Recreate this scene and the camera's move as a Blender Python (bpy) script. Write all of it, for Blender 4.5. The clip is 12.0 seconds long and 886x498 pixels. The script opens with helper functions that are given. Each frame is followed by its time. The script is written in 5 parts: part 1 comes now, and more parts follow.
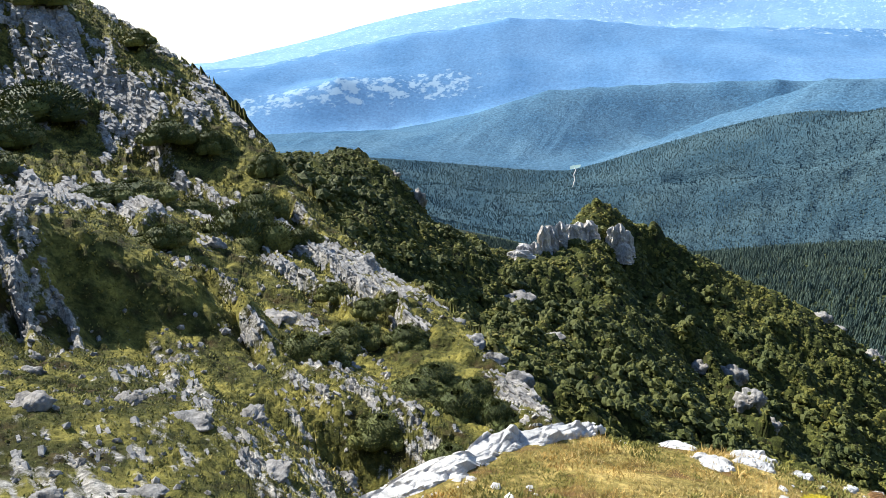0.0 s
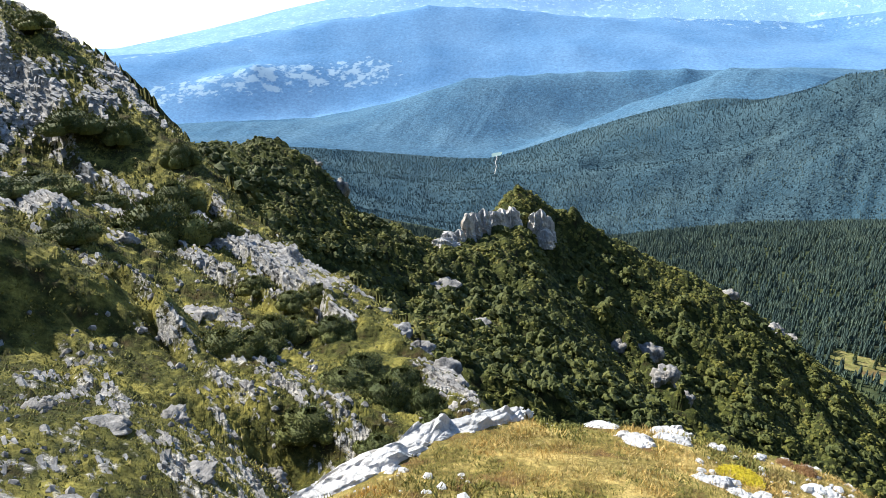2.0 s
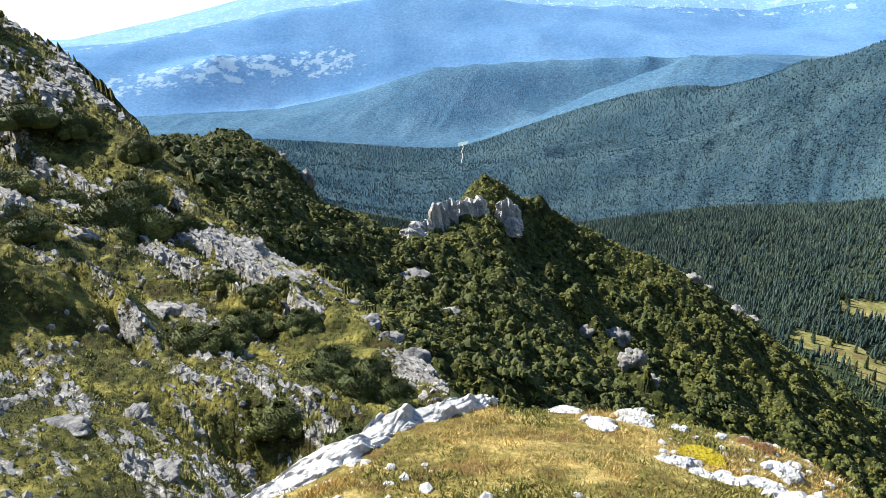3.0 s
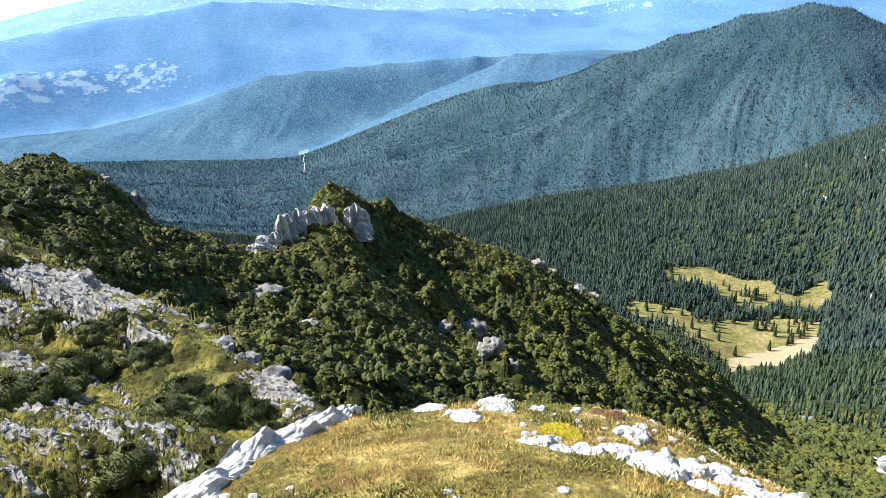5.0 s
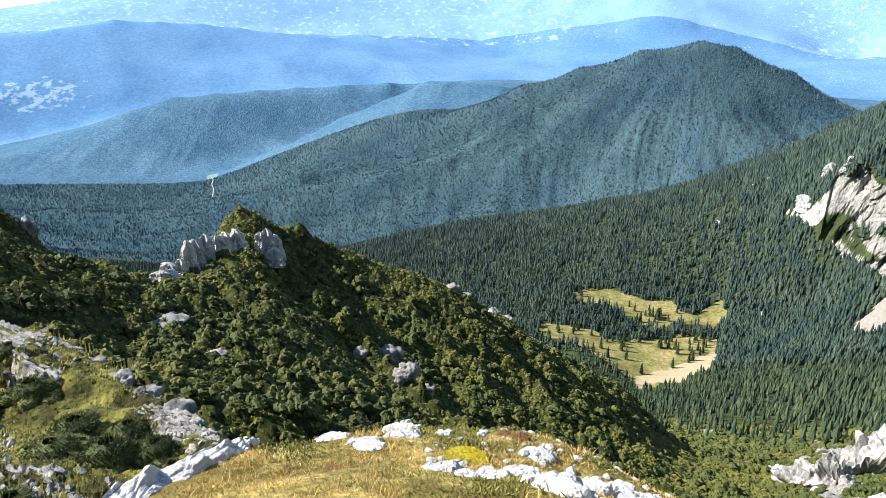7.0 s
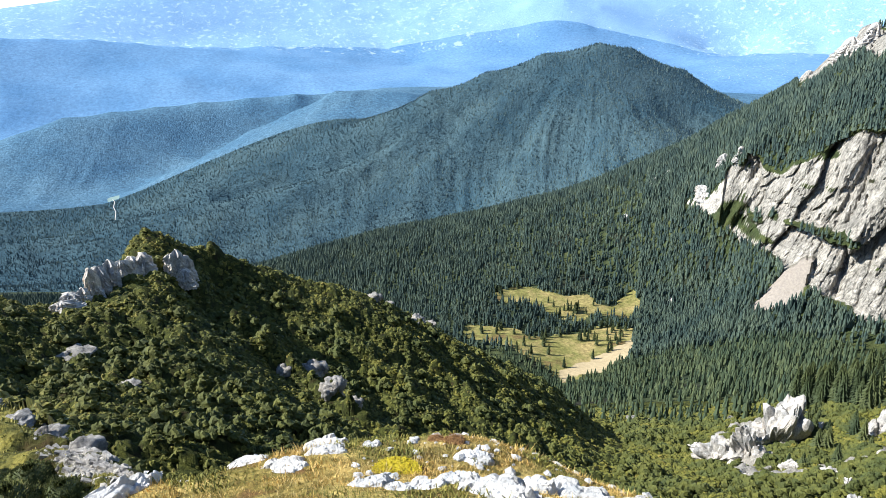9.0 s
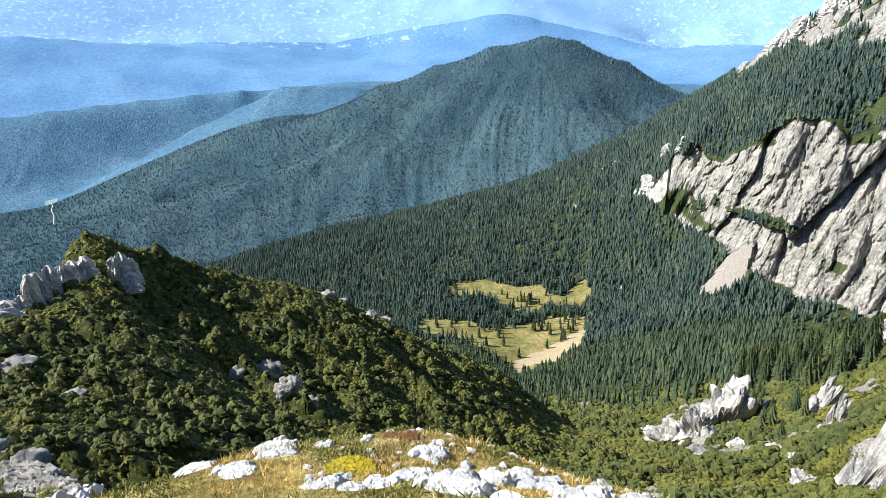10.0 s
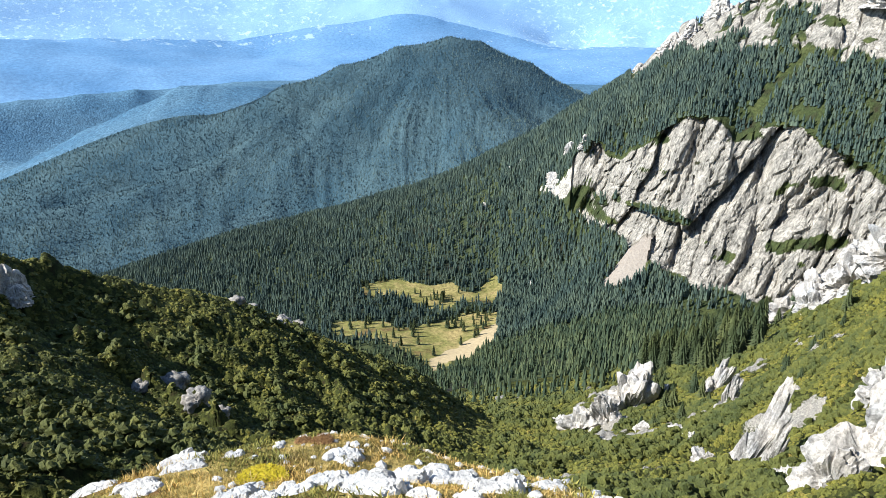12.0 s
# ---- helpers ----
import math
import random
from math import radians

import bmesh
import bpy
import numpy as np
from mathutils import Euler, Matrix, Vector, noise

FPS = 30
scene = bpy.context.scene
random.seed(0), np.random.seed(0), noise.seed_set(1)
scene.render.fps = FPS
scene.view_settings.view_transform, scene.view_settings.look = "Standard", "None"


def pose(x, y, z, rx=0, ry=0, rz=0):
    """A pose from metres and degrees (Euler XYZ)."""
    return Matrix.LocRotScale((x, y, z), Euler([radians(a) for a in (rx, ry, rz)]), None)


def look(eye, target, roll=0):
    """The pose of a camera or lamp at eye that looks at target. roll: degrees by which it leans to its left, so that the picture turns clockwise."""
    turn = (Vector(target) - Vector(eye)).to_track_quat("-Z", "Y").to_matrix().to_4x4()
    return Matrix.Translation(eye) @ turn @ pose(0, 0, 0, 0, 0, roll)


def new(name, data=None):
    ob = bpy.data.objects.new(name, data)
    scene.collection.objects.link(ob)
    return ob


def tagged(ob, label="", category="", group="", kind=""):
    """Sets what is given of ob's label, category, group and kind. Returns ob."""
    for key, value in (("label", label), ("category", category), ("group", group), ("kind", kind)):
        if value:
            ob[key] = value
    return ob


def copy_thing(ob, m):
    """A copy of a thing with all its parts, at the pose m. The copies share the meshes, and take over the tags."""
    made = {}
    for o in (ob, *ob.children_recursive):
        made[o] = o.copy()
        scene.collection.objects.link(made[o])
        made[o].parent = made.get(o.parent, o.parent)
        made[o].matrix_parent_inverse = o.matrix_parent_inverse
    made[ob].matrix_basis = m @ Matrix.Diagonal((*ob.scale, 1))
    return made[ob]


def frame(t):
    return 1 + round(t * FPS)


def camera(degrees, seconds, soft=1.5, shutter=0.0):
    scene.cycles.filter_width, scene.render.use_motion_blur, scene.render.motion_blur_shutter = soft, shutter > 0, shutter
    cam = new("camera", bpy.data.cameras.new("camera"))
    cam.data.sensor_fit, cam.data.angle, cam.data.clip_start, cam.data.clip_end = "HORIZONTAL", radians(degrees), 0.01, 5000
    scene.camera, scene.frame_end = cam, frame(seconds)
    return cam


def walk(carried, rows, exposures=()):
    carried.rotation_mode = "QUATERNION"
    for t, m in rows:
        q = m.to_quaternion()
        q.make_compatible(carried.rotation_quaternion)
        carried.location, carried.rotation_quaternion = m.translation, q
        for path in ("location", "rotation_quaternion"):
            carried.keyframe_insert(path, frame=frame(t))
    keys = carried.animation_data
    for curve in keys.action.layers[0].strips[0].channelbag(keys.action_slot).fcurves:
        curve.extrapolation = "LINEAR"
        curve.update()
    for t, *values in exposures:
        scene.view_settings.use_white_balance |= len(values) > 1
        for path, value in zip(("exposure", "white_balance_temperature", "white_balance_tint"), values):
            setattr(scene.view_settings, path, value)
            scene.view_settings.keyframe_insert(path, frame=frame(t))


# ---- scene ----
# The origin is the photographer's eye on a grassy knoll high on a mountain ridge; +y looks down the valley, z is up.
cam = camera(67.09, 12.0, soft=0.6)
PATH = [
    (0.0, pose(-0.051, -0.160, 0.072, 69.61, 1.79, 25.34)),
    (0.5, pose(-0.064, -0.144, 0.071, 69.44, 1.98, 23.92)),
    (1.0, pose(-0.076, -0.141, 0.079, 69.54, 2.19, 20.74)),
    (1.5, pose(-0.067, -0.135, 0.071, 68.68, 1.43, 20.07)),
    (2.0, pose(-0.068, -0.142, 0.080, 68.48, 0.81, 18.82)),
    (2.5, pose(-0.052, -0.110, 0.060, 68.81, 0.72, 17.82)),
    (2.7, pose(-0.046, -0.099, 0.054, 68.27, 0.79, 16.85)),
    (4.3, pose(0.020, 0.007, -0.006, 66.74, 0.99, 10.08)),
    (4.5, pose(0.003, -0.015, 0.008, 68.19, 1.10, 7.00)),
    (5.0, pose(-0.010, -0.011, 0.011, 67.66, 1.48, 1.97)),
    (5.5, pose(0.000, 0.000, 0.000, 67.35, 0.35, 0.11)),
    (6.0, pose(0.026, 0.021, -0.012, 68.34, -0.13, -0.13)),
    (6.5, pose(0.043, 0.034, -0.019, 69.10, 0.10, -2.29)),
    (6.7, pose(0.060, 0.044, -0.030, 69.34, -0.19, -3.50)),
    (8.3, pose(0.095, 0.319, -0.229, 70.93, -0.30, -9.04)),
    (8.5, pose(0.103, 0.337, -0.245, 70.41, 0.25, -9.74)),
    (9.0, pose(0.127, 0.363, -0.265, 70.38, 0.51, -12.78)),
    (9.5, pose(0.147, 0.396, -0.282, 70.21, -0.56, -13.79)),
    (10.0, pose(0.167, 0.415, -0.299, 69.87, 0.70, -17.14)),
    (10.5, pose(0.145, 0.391, -0.279, 70.69, 0.78, -20.40)),
    (11.0, pose(0.163, 0.405, -0.285, 69.43, 0.29, -23.10)),
    (11.5, pose(0.184, 0.399, -0.300, 68.80, -1.25, -23.02)),
    (12.0, pose(0.180, 0.402, -0.300, 69.81, -0.33, -24.79)),
]
walk(cam, PATH, [(0.0, 1.27, 6200, 7), (2.5, 1.28, 6200, 7), (5.0, 1.44, 6200, 7), (6.5, 1.40, 6200, 7), (8.5, 1.29, 6200, 7), (12.0, 1.20, 6200, 7)])

# ---------------------------------------------------------------- light
SUN_LEFT, SUN_UP = 78.0, 40.0          # degrees left of +y, and above the horizon
world = bpy.data.worlds.new("sky")
scene.world = world
world.use_nodes = True
wn = world.node_tree
sky = wn.nodes.new("ShaderNodeTexSky")
sky.sky_type = "NISHITA"
sky.sun_disc = False
sky.sun_elevation = radians(SUN_UP)
sky.sun_rotation = radians(-SUN_LEFT)
sky.altitude = 1500
sky.dust_density = 0.3
sky.ozone_density = 2.5
wn.nodes["Background"].inputs["Strength"].default_value = 0.10
wn.links.new(sky.outputs[0], wn.nodes["Background"].inputs["Color"])
sun_data = bpy.data.lights.new("sun", "SUN")
sun_data.energy = 4.8
sun_data.angle = radians(0.5)
sun_data.color = (1.0, 0.95, 0.87)
sun = new("sun", sun_data)
sun_way = Vector((-math.sin(radians(SUN_LEFT)) * math.cos(radians(SUN_UP)),
                  math.cos(radians(SUN_LEFT)) * math.cos(radians(SUN_UP)), math.sin(radians(SUN_UP))))
sun.matrix_world = look(sun_way * 100, (0, 0, 0))


# ---------------------------------------------------------------- materials
def nodes_of(name):
    m = bpy.data.materials.new(name)
    m.use_nodes = True
    t = m.node_tree
    return m, t, t.nodes["Principled BSDF"]


def add(t, kind, **sets):
    n = t.nodes.new(kind)
    for key, value in sets.items():
        n.inputs[key].default_value = value
    return n


def noise_tex(t, scale, detail=6.0, rough=0.6, stretch=None):
    """World-space fractal noise; returns its value socket."""
    geo = t.nodes.new("ShaderNodeNewGeometry")
    n = add(t, "ShaderNodeTexNoise", Scale=scale, Detail=detail, Roughness=rough)
    if stretch:
        mp = t.nodes.new("ShaderNodeMapping")
        mp.inputs["Scale"].default_value = stretch
        t.links.new(geo.outputs["Position"], mp.inputs["Vector"])
        t.links.new(mp.outputs[0], n.inputs["Vector"])
    else:
        t.links.new(geo.outputs["Position"], n.inputs["Vector"])
    return n.outputs["Fac"]


def ramp(t, value, stops):
    """Colours (r, g, b) or greys at positions along value."""
    r = t.nodes.new("ShaderNodeValToRGB")
    while len(r.color_ramp.elements) < len(stops):
        r.color_ramp.elements.new(0.5)
    for e, (at, c) in zip(r.color_ramp.elements, stops):
        e.position = at
        e.color = (*c, 1) if isinstance(c, tuple) else (c, c, c, 1)
    t.links.new(value, r.inputs[0])
    return r.outputs[0]


def mix(t, fac, a, b, blend="MIX"):
    m = t.nodes.new("ShaderNodeMix")
    m.data_type, m.blend_type = "RGBA", blend
    for value, socket in ((fac, m.inputs[0]), (a, m.inputs[6]), (b, m.inputs[7])):
        if isinstance(value, (int, float)):
            socket.default_value = value
        elif isinstance(value, tuple):
            socket.default_value = (*value, 1)
        else:
            t.links.new(value, socket)
    return m.outputs[2]


def attr(t, name):
    a = t.nodes.new("ShaderNodeAttribute")
    a.attribute_name = name
    return a.outputs["Fac"]


def finish(t, bsdf, colour, rough=0.9, bump=None, strength=0.4, distance=0.05, gloss=0.2):
    t.links.new(colour, bsdf.inputs["Base Color"])
    bsdf.inputs["Roughness"].default_value = rough
    bsdf.inputs["Specular IOR Level"].default_value = gloss
    if bump is not None:
        b = add(t, "ShaderNodeBump", Strength=strength, Distance=distance)
        t.links.new(bump, b.inputs["Height"])
        t.links.new(b.outputs[0], bsdf.inputs["Normal"])


def cracked(t, scale, stretch=(1, 1, 1), depth=0.3):
    """A factor that falls to depth along the cracks of broken rock."""
    geo = t.nodes.new("ShaderNodeNewGeometry")
    warp = add(t, "ShaderNodeTexNoise", Scale=scale * 1.7, Detail=4.0)
    t.links.new(geo.outputs["Position"], warp.inputs["Vector"])
    off = t.nodes.new("ShaderNodeVectorMath")
    off.operation = "MULTIPLY_ADD"
    t.links.new(warp.outputs["Color"], off.inputs[0])
    off.inputs[1].default_value = (0.7 / scale,) * 3
    t.links.new(geo.outputs["Position"], off.inputs[2])
    mp = t.nodes.new("ShaderNodeMapping")
    mp.inputs["Scale"].default_value = stretch
    t.links.new(off.outputs[0], mp.inputs["Vector"])
    v = add(t, "ShaderNodeTexVoronoi", Scale=scale)
    v.feature = "DISTANCE_TO_EDGE"
    t.links.new(mp.outputs[0], v.inputs["Vector"])
    return ramp(t, v.outputs["Distance"], [(0.0, depth), (0.05, 1.0)])


def limestone(name, scale, light=1.0, warm=0.0, wear=0.45):
    """Pale grey limestone with darker weathering and lichen."""
    m, t, b = nodes_of(name)
    big = noise_tex(t, 0.35 * scale, 5)
    fine = noise_tex(t, 4.0 * scale, 8, 0.7)
    streak = noise_tex(t, 1.2 * scale, 6, 0.65, (1, 1, 0.25))
    base = ramp(t, big, [(0.3, (0.30 * light, 0.30 * light, 0.30 * light)), (0.7, ((0.52 + warm) * light, 0.50 * light, (0.47 - warm) * light))])
    dark = ramp(t, streak, [(0.36, wear), (0.56, 1.0)])
    grain = ramp(t, fine, [(0.34, wear + 0.05), (0.6, 1.08)])
    crack = cracked(t, 2.1 * scale, (1, 1, 0.6), 0.82)
    col = mix(t, 1.0, mix(t, 1.0, mix(t, 1.0, base, dark, "MULTIPLY"), grain, "MULTIPLY"), crack, "MULTIPLY")
    finish(t, b, col, 0.93, mix(t, 1.0, fine, crack, "MULTIPLY"), 0.8, 0.15 / scale, 0.15)
    return m


def cover_ground(name, low, high, rock_scale, bump_size, tint_scale, rock_light=1.0, patch="", patch_colour=(0, 0, 0), stretch=None):
    """Turf between two colours, giving way to limestone where the 'rock' attribute is high."""
    m, t, b = nodes_of(name)
    n1 = noise_tex(t, tint_scale, 6, 0.65)
    n2 = noise_tex(t, tint_scale * 9, 6, 0.7)
    earth = (low[0] * 0.9, low[1] * 0.62, low[2] * 0.9)
    turf = mix(t, 1.0, ramp(t, n1, [(0.34, earth), (0.46, low), (0.64, high)]), ramp(t, n2, [(0.3, 0.42), (0.65, 1.3)]), "MULTIPLY")
    r1 = noise_tex(t, rock_scale, 8, 0.72, stretch)
    stone = ramp(t, r1, [(0.30, (0.10, 0.095, 0.085)), (0.48, (0.35 * rock_light, 0.325 * rock_light, 0.285 * rock_light)), (0.68, (0.60 * rock_light, 0.55 * rock_light, 0.475 * rock_light))])
    weather = ramp(t, noise_tex(t, rock_scale * 5, 7, 0.7, stretch), [(0.36, 0.46), (0.60, 1.16)])
    stone = mix(t, 1.0, stone, weather, "MULTIPLY")
    crack = cracked(t, rock_scale * 1.3, stretch or (1, 1, 0.7), 0.5)
    stone = mix(t, 1.0, stone, crack, "MULTIPLY")
    edge = t.nodes.new("ShaderNodeMath")
    edge.operation = "MULTIPLY_ADD"
    t.links.new(r1, edge.inputs[0])
    edge.inputs[1].default_value = 0.9
    t.links.new(attr(t, "rock"), edge.inputs[2])
    fac = ramp(t, edge.outputs[0], [(0.86, 0.0), (0.98, 1.0)])
    col = mix(t, fac, turf, stone)
    if patch:
        col = mix(t, attr(t, patch), col, mix(t, 1.0, patch_colour, ramp(t, n2, [(0.3, 0.75), (0.7, 1.15)]), "MULTIPLY"))
    finish(t, b, col, 0.95, r1, 0.8, bump_size, 0.1)
    return m


def leafy(name, dark, light, dry=None, per="ISLAND", stand_size=33.0, spread=1.0, grain=0.0):
    """Foliage whose tone changes from clump to clump and from stand to stand; grain is the size of its needles and shoots."""
    m, t, b = nodes_of(name)
    if per == "ISLAND":
        rnd = t.nodes.new("ShaderNodeNewGeometry").outputs["Random Per Island"]
    else:
        rnd = t.nodes.new("ShaderNodeObjectInfo").outputs["Random"]
    stops = [(0.0, dark), (0.85, light)] + ([(1.0, dry)] if dry else [])
    patch = noise_tex(t, 1 / stand_size, 5, 0.6)
    low = (1 - 0.28 * spread, 1 - 0.22 * spread, 1 - 0.20 * spread)
    col = mix(t, 1.0, ramp(t, rnd, stops), ramp(t, patch, [(0.38, low), (0.62, (1 + 0.25 * spread, 1 + 0.15 * spread, 1.0))]), "MULTIPLY")
    shoots = None
    if grain:
        shoots = noise_tex(t, 1 / grain, 4, 0.75, (1, 1, 0.6))
        col = mix(t, 1.0, col, ramp(t, shoots, [(0.34, 0.58), (0.64, 1.34)]), "MULTIPLY")
    finish(t, b, col, 0.75, shoots, 0.6, grain, gloss=0.25)
    return m


mat_knoll = cover_ground("dry_turf", (0.17, 0.135, 0.035), (0.47, 0.345, 0.115), 9.0, 0.06, 3.0)
mat_slope = cover_ground("rocky_turf", (0.058, 0.060, 0.015), (0.26, 0.222, 0.052), 2.6, 0.35, 0.6, 1.05)
mat_ridge = cover_ground("pine_floor", (0.030, 0.036, 0.010), (0.074, 0.078, 0.018), 1.8, 0.6, 0.5, 0.8)
mat_forest = cover_ground("forest_floor", (0.028, 0.040, 0.020), (0.060, 0.070, 0.028), 0.12, 1.5, 0.02)
mat_meadow = cover_ground("alpine_meadow", (0.15, 0.145, 0.045), (0.29, 0.225, 0.095), 0.2, 0.4, 0.03, 1.0, "dry", (0.36, 0.285, 0.17))
mat_cliff = cover_ground("cliff_rock", (0.034, 0.046, 0.018), (0.062, 0.072, 0.026), 0.09, 4.0, 0.05, 0.76, "scree", (0.27, 0.235, 0.20), (1, 1, 0.3))


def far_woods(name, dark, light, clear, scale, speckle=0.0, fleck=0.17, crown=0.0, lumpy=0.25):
    """Distant woods in haze-tinted colours, with pale fields where the 'field' attribute is high."""
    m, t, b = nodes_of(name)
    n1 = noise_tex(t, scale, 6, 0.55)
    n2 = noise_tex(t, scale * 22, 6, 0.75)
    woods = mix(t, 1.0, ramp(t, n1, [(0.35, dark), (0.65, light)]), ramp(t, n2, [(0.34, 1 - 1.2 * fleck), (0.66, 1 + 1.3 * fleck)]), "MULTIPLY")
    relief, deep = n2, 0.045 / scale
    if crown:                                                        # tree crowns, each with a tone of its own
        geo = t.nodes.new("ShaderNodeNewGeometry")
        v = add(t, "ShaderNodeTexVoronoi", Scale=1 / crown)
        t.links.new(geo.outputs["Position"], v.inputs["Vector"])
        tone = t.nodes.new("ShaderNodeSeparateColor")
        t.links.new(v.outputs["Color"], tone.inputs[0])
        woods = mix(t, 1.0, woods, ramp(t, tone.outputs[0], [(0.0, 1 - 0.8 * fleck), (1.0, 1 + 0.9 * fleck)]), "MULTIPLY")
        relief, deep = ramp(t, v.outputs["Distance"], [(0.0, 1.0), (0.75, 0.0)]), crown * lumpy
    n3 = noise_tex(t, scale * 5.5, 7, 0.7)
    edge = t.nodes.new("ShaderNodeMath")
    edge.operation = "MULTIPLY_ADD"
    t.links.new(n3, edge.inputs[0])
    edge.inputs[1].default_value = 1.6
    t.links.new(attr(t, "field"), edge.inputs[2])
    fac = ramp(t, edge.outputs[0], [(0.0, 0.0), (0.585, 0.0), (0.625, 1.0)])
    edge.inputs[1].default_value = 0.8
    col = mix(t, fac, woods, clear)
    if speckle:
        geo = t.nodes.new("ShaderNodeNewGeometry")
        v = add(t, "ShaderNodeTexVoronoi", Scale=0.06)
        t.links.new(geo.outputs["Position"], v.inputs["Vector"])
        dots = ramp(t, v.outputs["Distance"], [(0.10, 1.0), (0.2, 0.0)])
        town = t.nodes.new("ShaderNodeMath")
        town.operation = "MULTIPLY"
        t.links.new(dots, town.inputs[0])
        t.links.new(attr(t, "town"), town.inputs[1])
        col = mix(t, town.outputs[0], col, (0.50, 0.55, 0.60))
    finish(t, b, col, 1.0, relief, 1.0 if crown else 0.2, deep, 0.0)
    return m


# aerial haze is put into these base colours: bluer and paler with distance
mat_hill_hazed = far_woods("hazed_hill_woods", (0.032, 0.061, 0.080), (0.056, 0.090, 0.103), (0.18, 0.20, 0.20), 0.006, fleck=0.20, crown=5.0)
mat_valley_hazed = far_woods("hazed_valley_woods", (0.056, 0.114, 0.176), (0.082, 0.146, 0.204), (0.16, 0.22, 0.21), 0.004, fleck=0.22, crown=7.0, lumpy=0.20)
mat_far_hazed = far_woods("hazed_far_country", (0.092, 0.188, 0.325), (0.128, 0.234, 0.375), (0.27, 0.37, 0.46), 0.0030, 1.0)
mat_plain_hazed = far_woods("hazed_far_plain", (0.170, 0.285, 0.445), (0.205, 0.330, 0.490), (0.34, 0.46, 0.57), 0.006, 1.0)

mat_grass = leafy("grass_blades", (0.23, 0.17, 0.045), (0.60, 0.42, 0.155), (0.68, 0.53, 0.28), stand_size=0.6)
mat_pine = leafy("dwarf_pine_needles", (0.066, 0.072, 0.014), (0.122, 0.122, 0.022), (0.15, 0.13, 0.030), stand_size=14.0, grain=0.22)
mat_pine_dark = leafy("dark_pine_needles", (0.044, 0.054, 0.013), (0.082, 0.090, 0.020), stand_size=14.0, grain=0.22)
# the blue in this dark green is distance haze put into the colour
mat_spruce_hazy = leafy("hazy_spruce_needles", (0.026, 0.047, 0.045), (0.062, 0.090, 0.072), spread=1.2)
# blue haze in front of the peak is mixed into these needle colours
mat_spruce_far_hazed = leafy("hazed_far_spruce", (0.044, 0.078, 0.097), (0.072, 0.112, 0.122), stand_size=210.0, spread=1.5)
mat_spruce_mid = leafy("middle_spruce", (0.026, 0.045, 0.028), (0.064, 0.086, 0.046), spread=1.2)
mat_turf = leafy("alpine_turf", (0.050, 0.056, 0.013), (0.225, 0.205, 0.044), (0.32, 0.25, 0.08), stand_size=6.0)
mat_herb = leafy("green_herb", (0.09, 0.095, 0.022), (0.27, 0.245, 0.06), (0.38, 0.31, 0.075))
mat_pine_bush = leafy("pine_bush_needles", (0.042, 0.054, 0.013), (0.15, 0.155, 0.038), (0.19, 0.16, 0.05), grain=0.10)
mat_spruce_near = leafy("near_spruce", (0.026, 0.040, 0.016), (0.052, 0.066, 0.024), per="OBJECT")
mat_yellow = leafy("yellow_flowers", (0.30, 0.22, 0.012), (0.50, 0.40, 0.02))
mat_russet = leafy("russet_leaves", (0.13, 0.06, 0.02), (0.28, 0.15, 0.06))
mat_rock_crag = limestone("crag_limestone", 0.45, 1.2, 0.03, 0.5)
mat_rock_tower = limestone("tower_limestone", 0.6, 1.45, 0.05, 0.62)
mat_rock = limestone("white_limestone", 1.6, 1.6, 0.02, 0.7)
mat_rock_slope = limestone("slope_limestone", 1.0, 0.95, 0.03, 0.5)
mat_rock_grey = limestone("grey_limestone", 1.2, 0.78, 0.04)
mat_bark = limestone("grey_bark", 5.0, 0.35, 0.05)


# ---------------------------------------------------------------- noise and meshes in numpy
def hashed(i, j, k):
    h = (i.astype(np.uint32) * np.uint32(374761393) + j.astype(np.uint32) * np.uint32(668265263) + k.astype(np.uint32) * np.uint32(2147483647 - 58))
    h = (h ^ (h >> np.uint32(13))) * np.uint32(1274126177)
    h = h ^ (h >> np.uint32(16))
    return (h & np.uint32(0xFFFFFF)).astype(np.float32) / np.float32(0x7FFFFF) - 1


def vnoise(x, y, z=0.0):
    """Smooth value noise from -1 to 1."""
    x, y = np.asarray(x, np.float64), np.asarray(y, np.float64)
    z = np.zeros_like(x) + z
    i, j, k = (np.floor(a).astype(np.int64) for a in (x, y, z))
    u, v, w = (a - b for a, b in ((x, i), (y, j), (z, k)))
    u, v, w = (a * a * (3 - 2 * a) for a in (u, v, w))
    out = 0
    for di, wi in ((0, 1 - u), (1, u)):
        for dj, wj in ((0, 1 - v), (1, v)):
            for dk, wk in ((0, 1 - w), (1, w)):
                out = out + hashed(i + di, j + dj, k + dk) * wi * wj * wk
    return out


def fbm(x, y, z=0.0, octaves=4, gain=0.5):
    out, amp, total = 0, 1.0, 0.0
    for o in range(octaves):
        out = out + amp * vnoise(x * 2**o + 17.3 * o, y * 2**o - 9.1 * o, z * 2**o)
        total += amp
        amp *= gain
    return out / total


def crags(x, y, z=0.0, octaves=4):
    """Sharp-crested noise from 0 to 1."""
    out, amp, total = 0, 1.0, 0.0
    for o in range(octaves):
        out = out + amp * (1 - np.abs(vnoise(x * 2.1**o + 5.7 * o, y * 2.1**o + 3.3 * o, z * 2.1**o)))
        total += amp
        amp *= 0.5
    return out / total


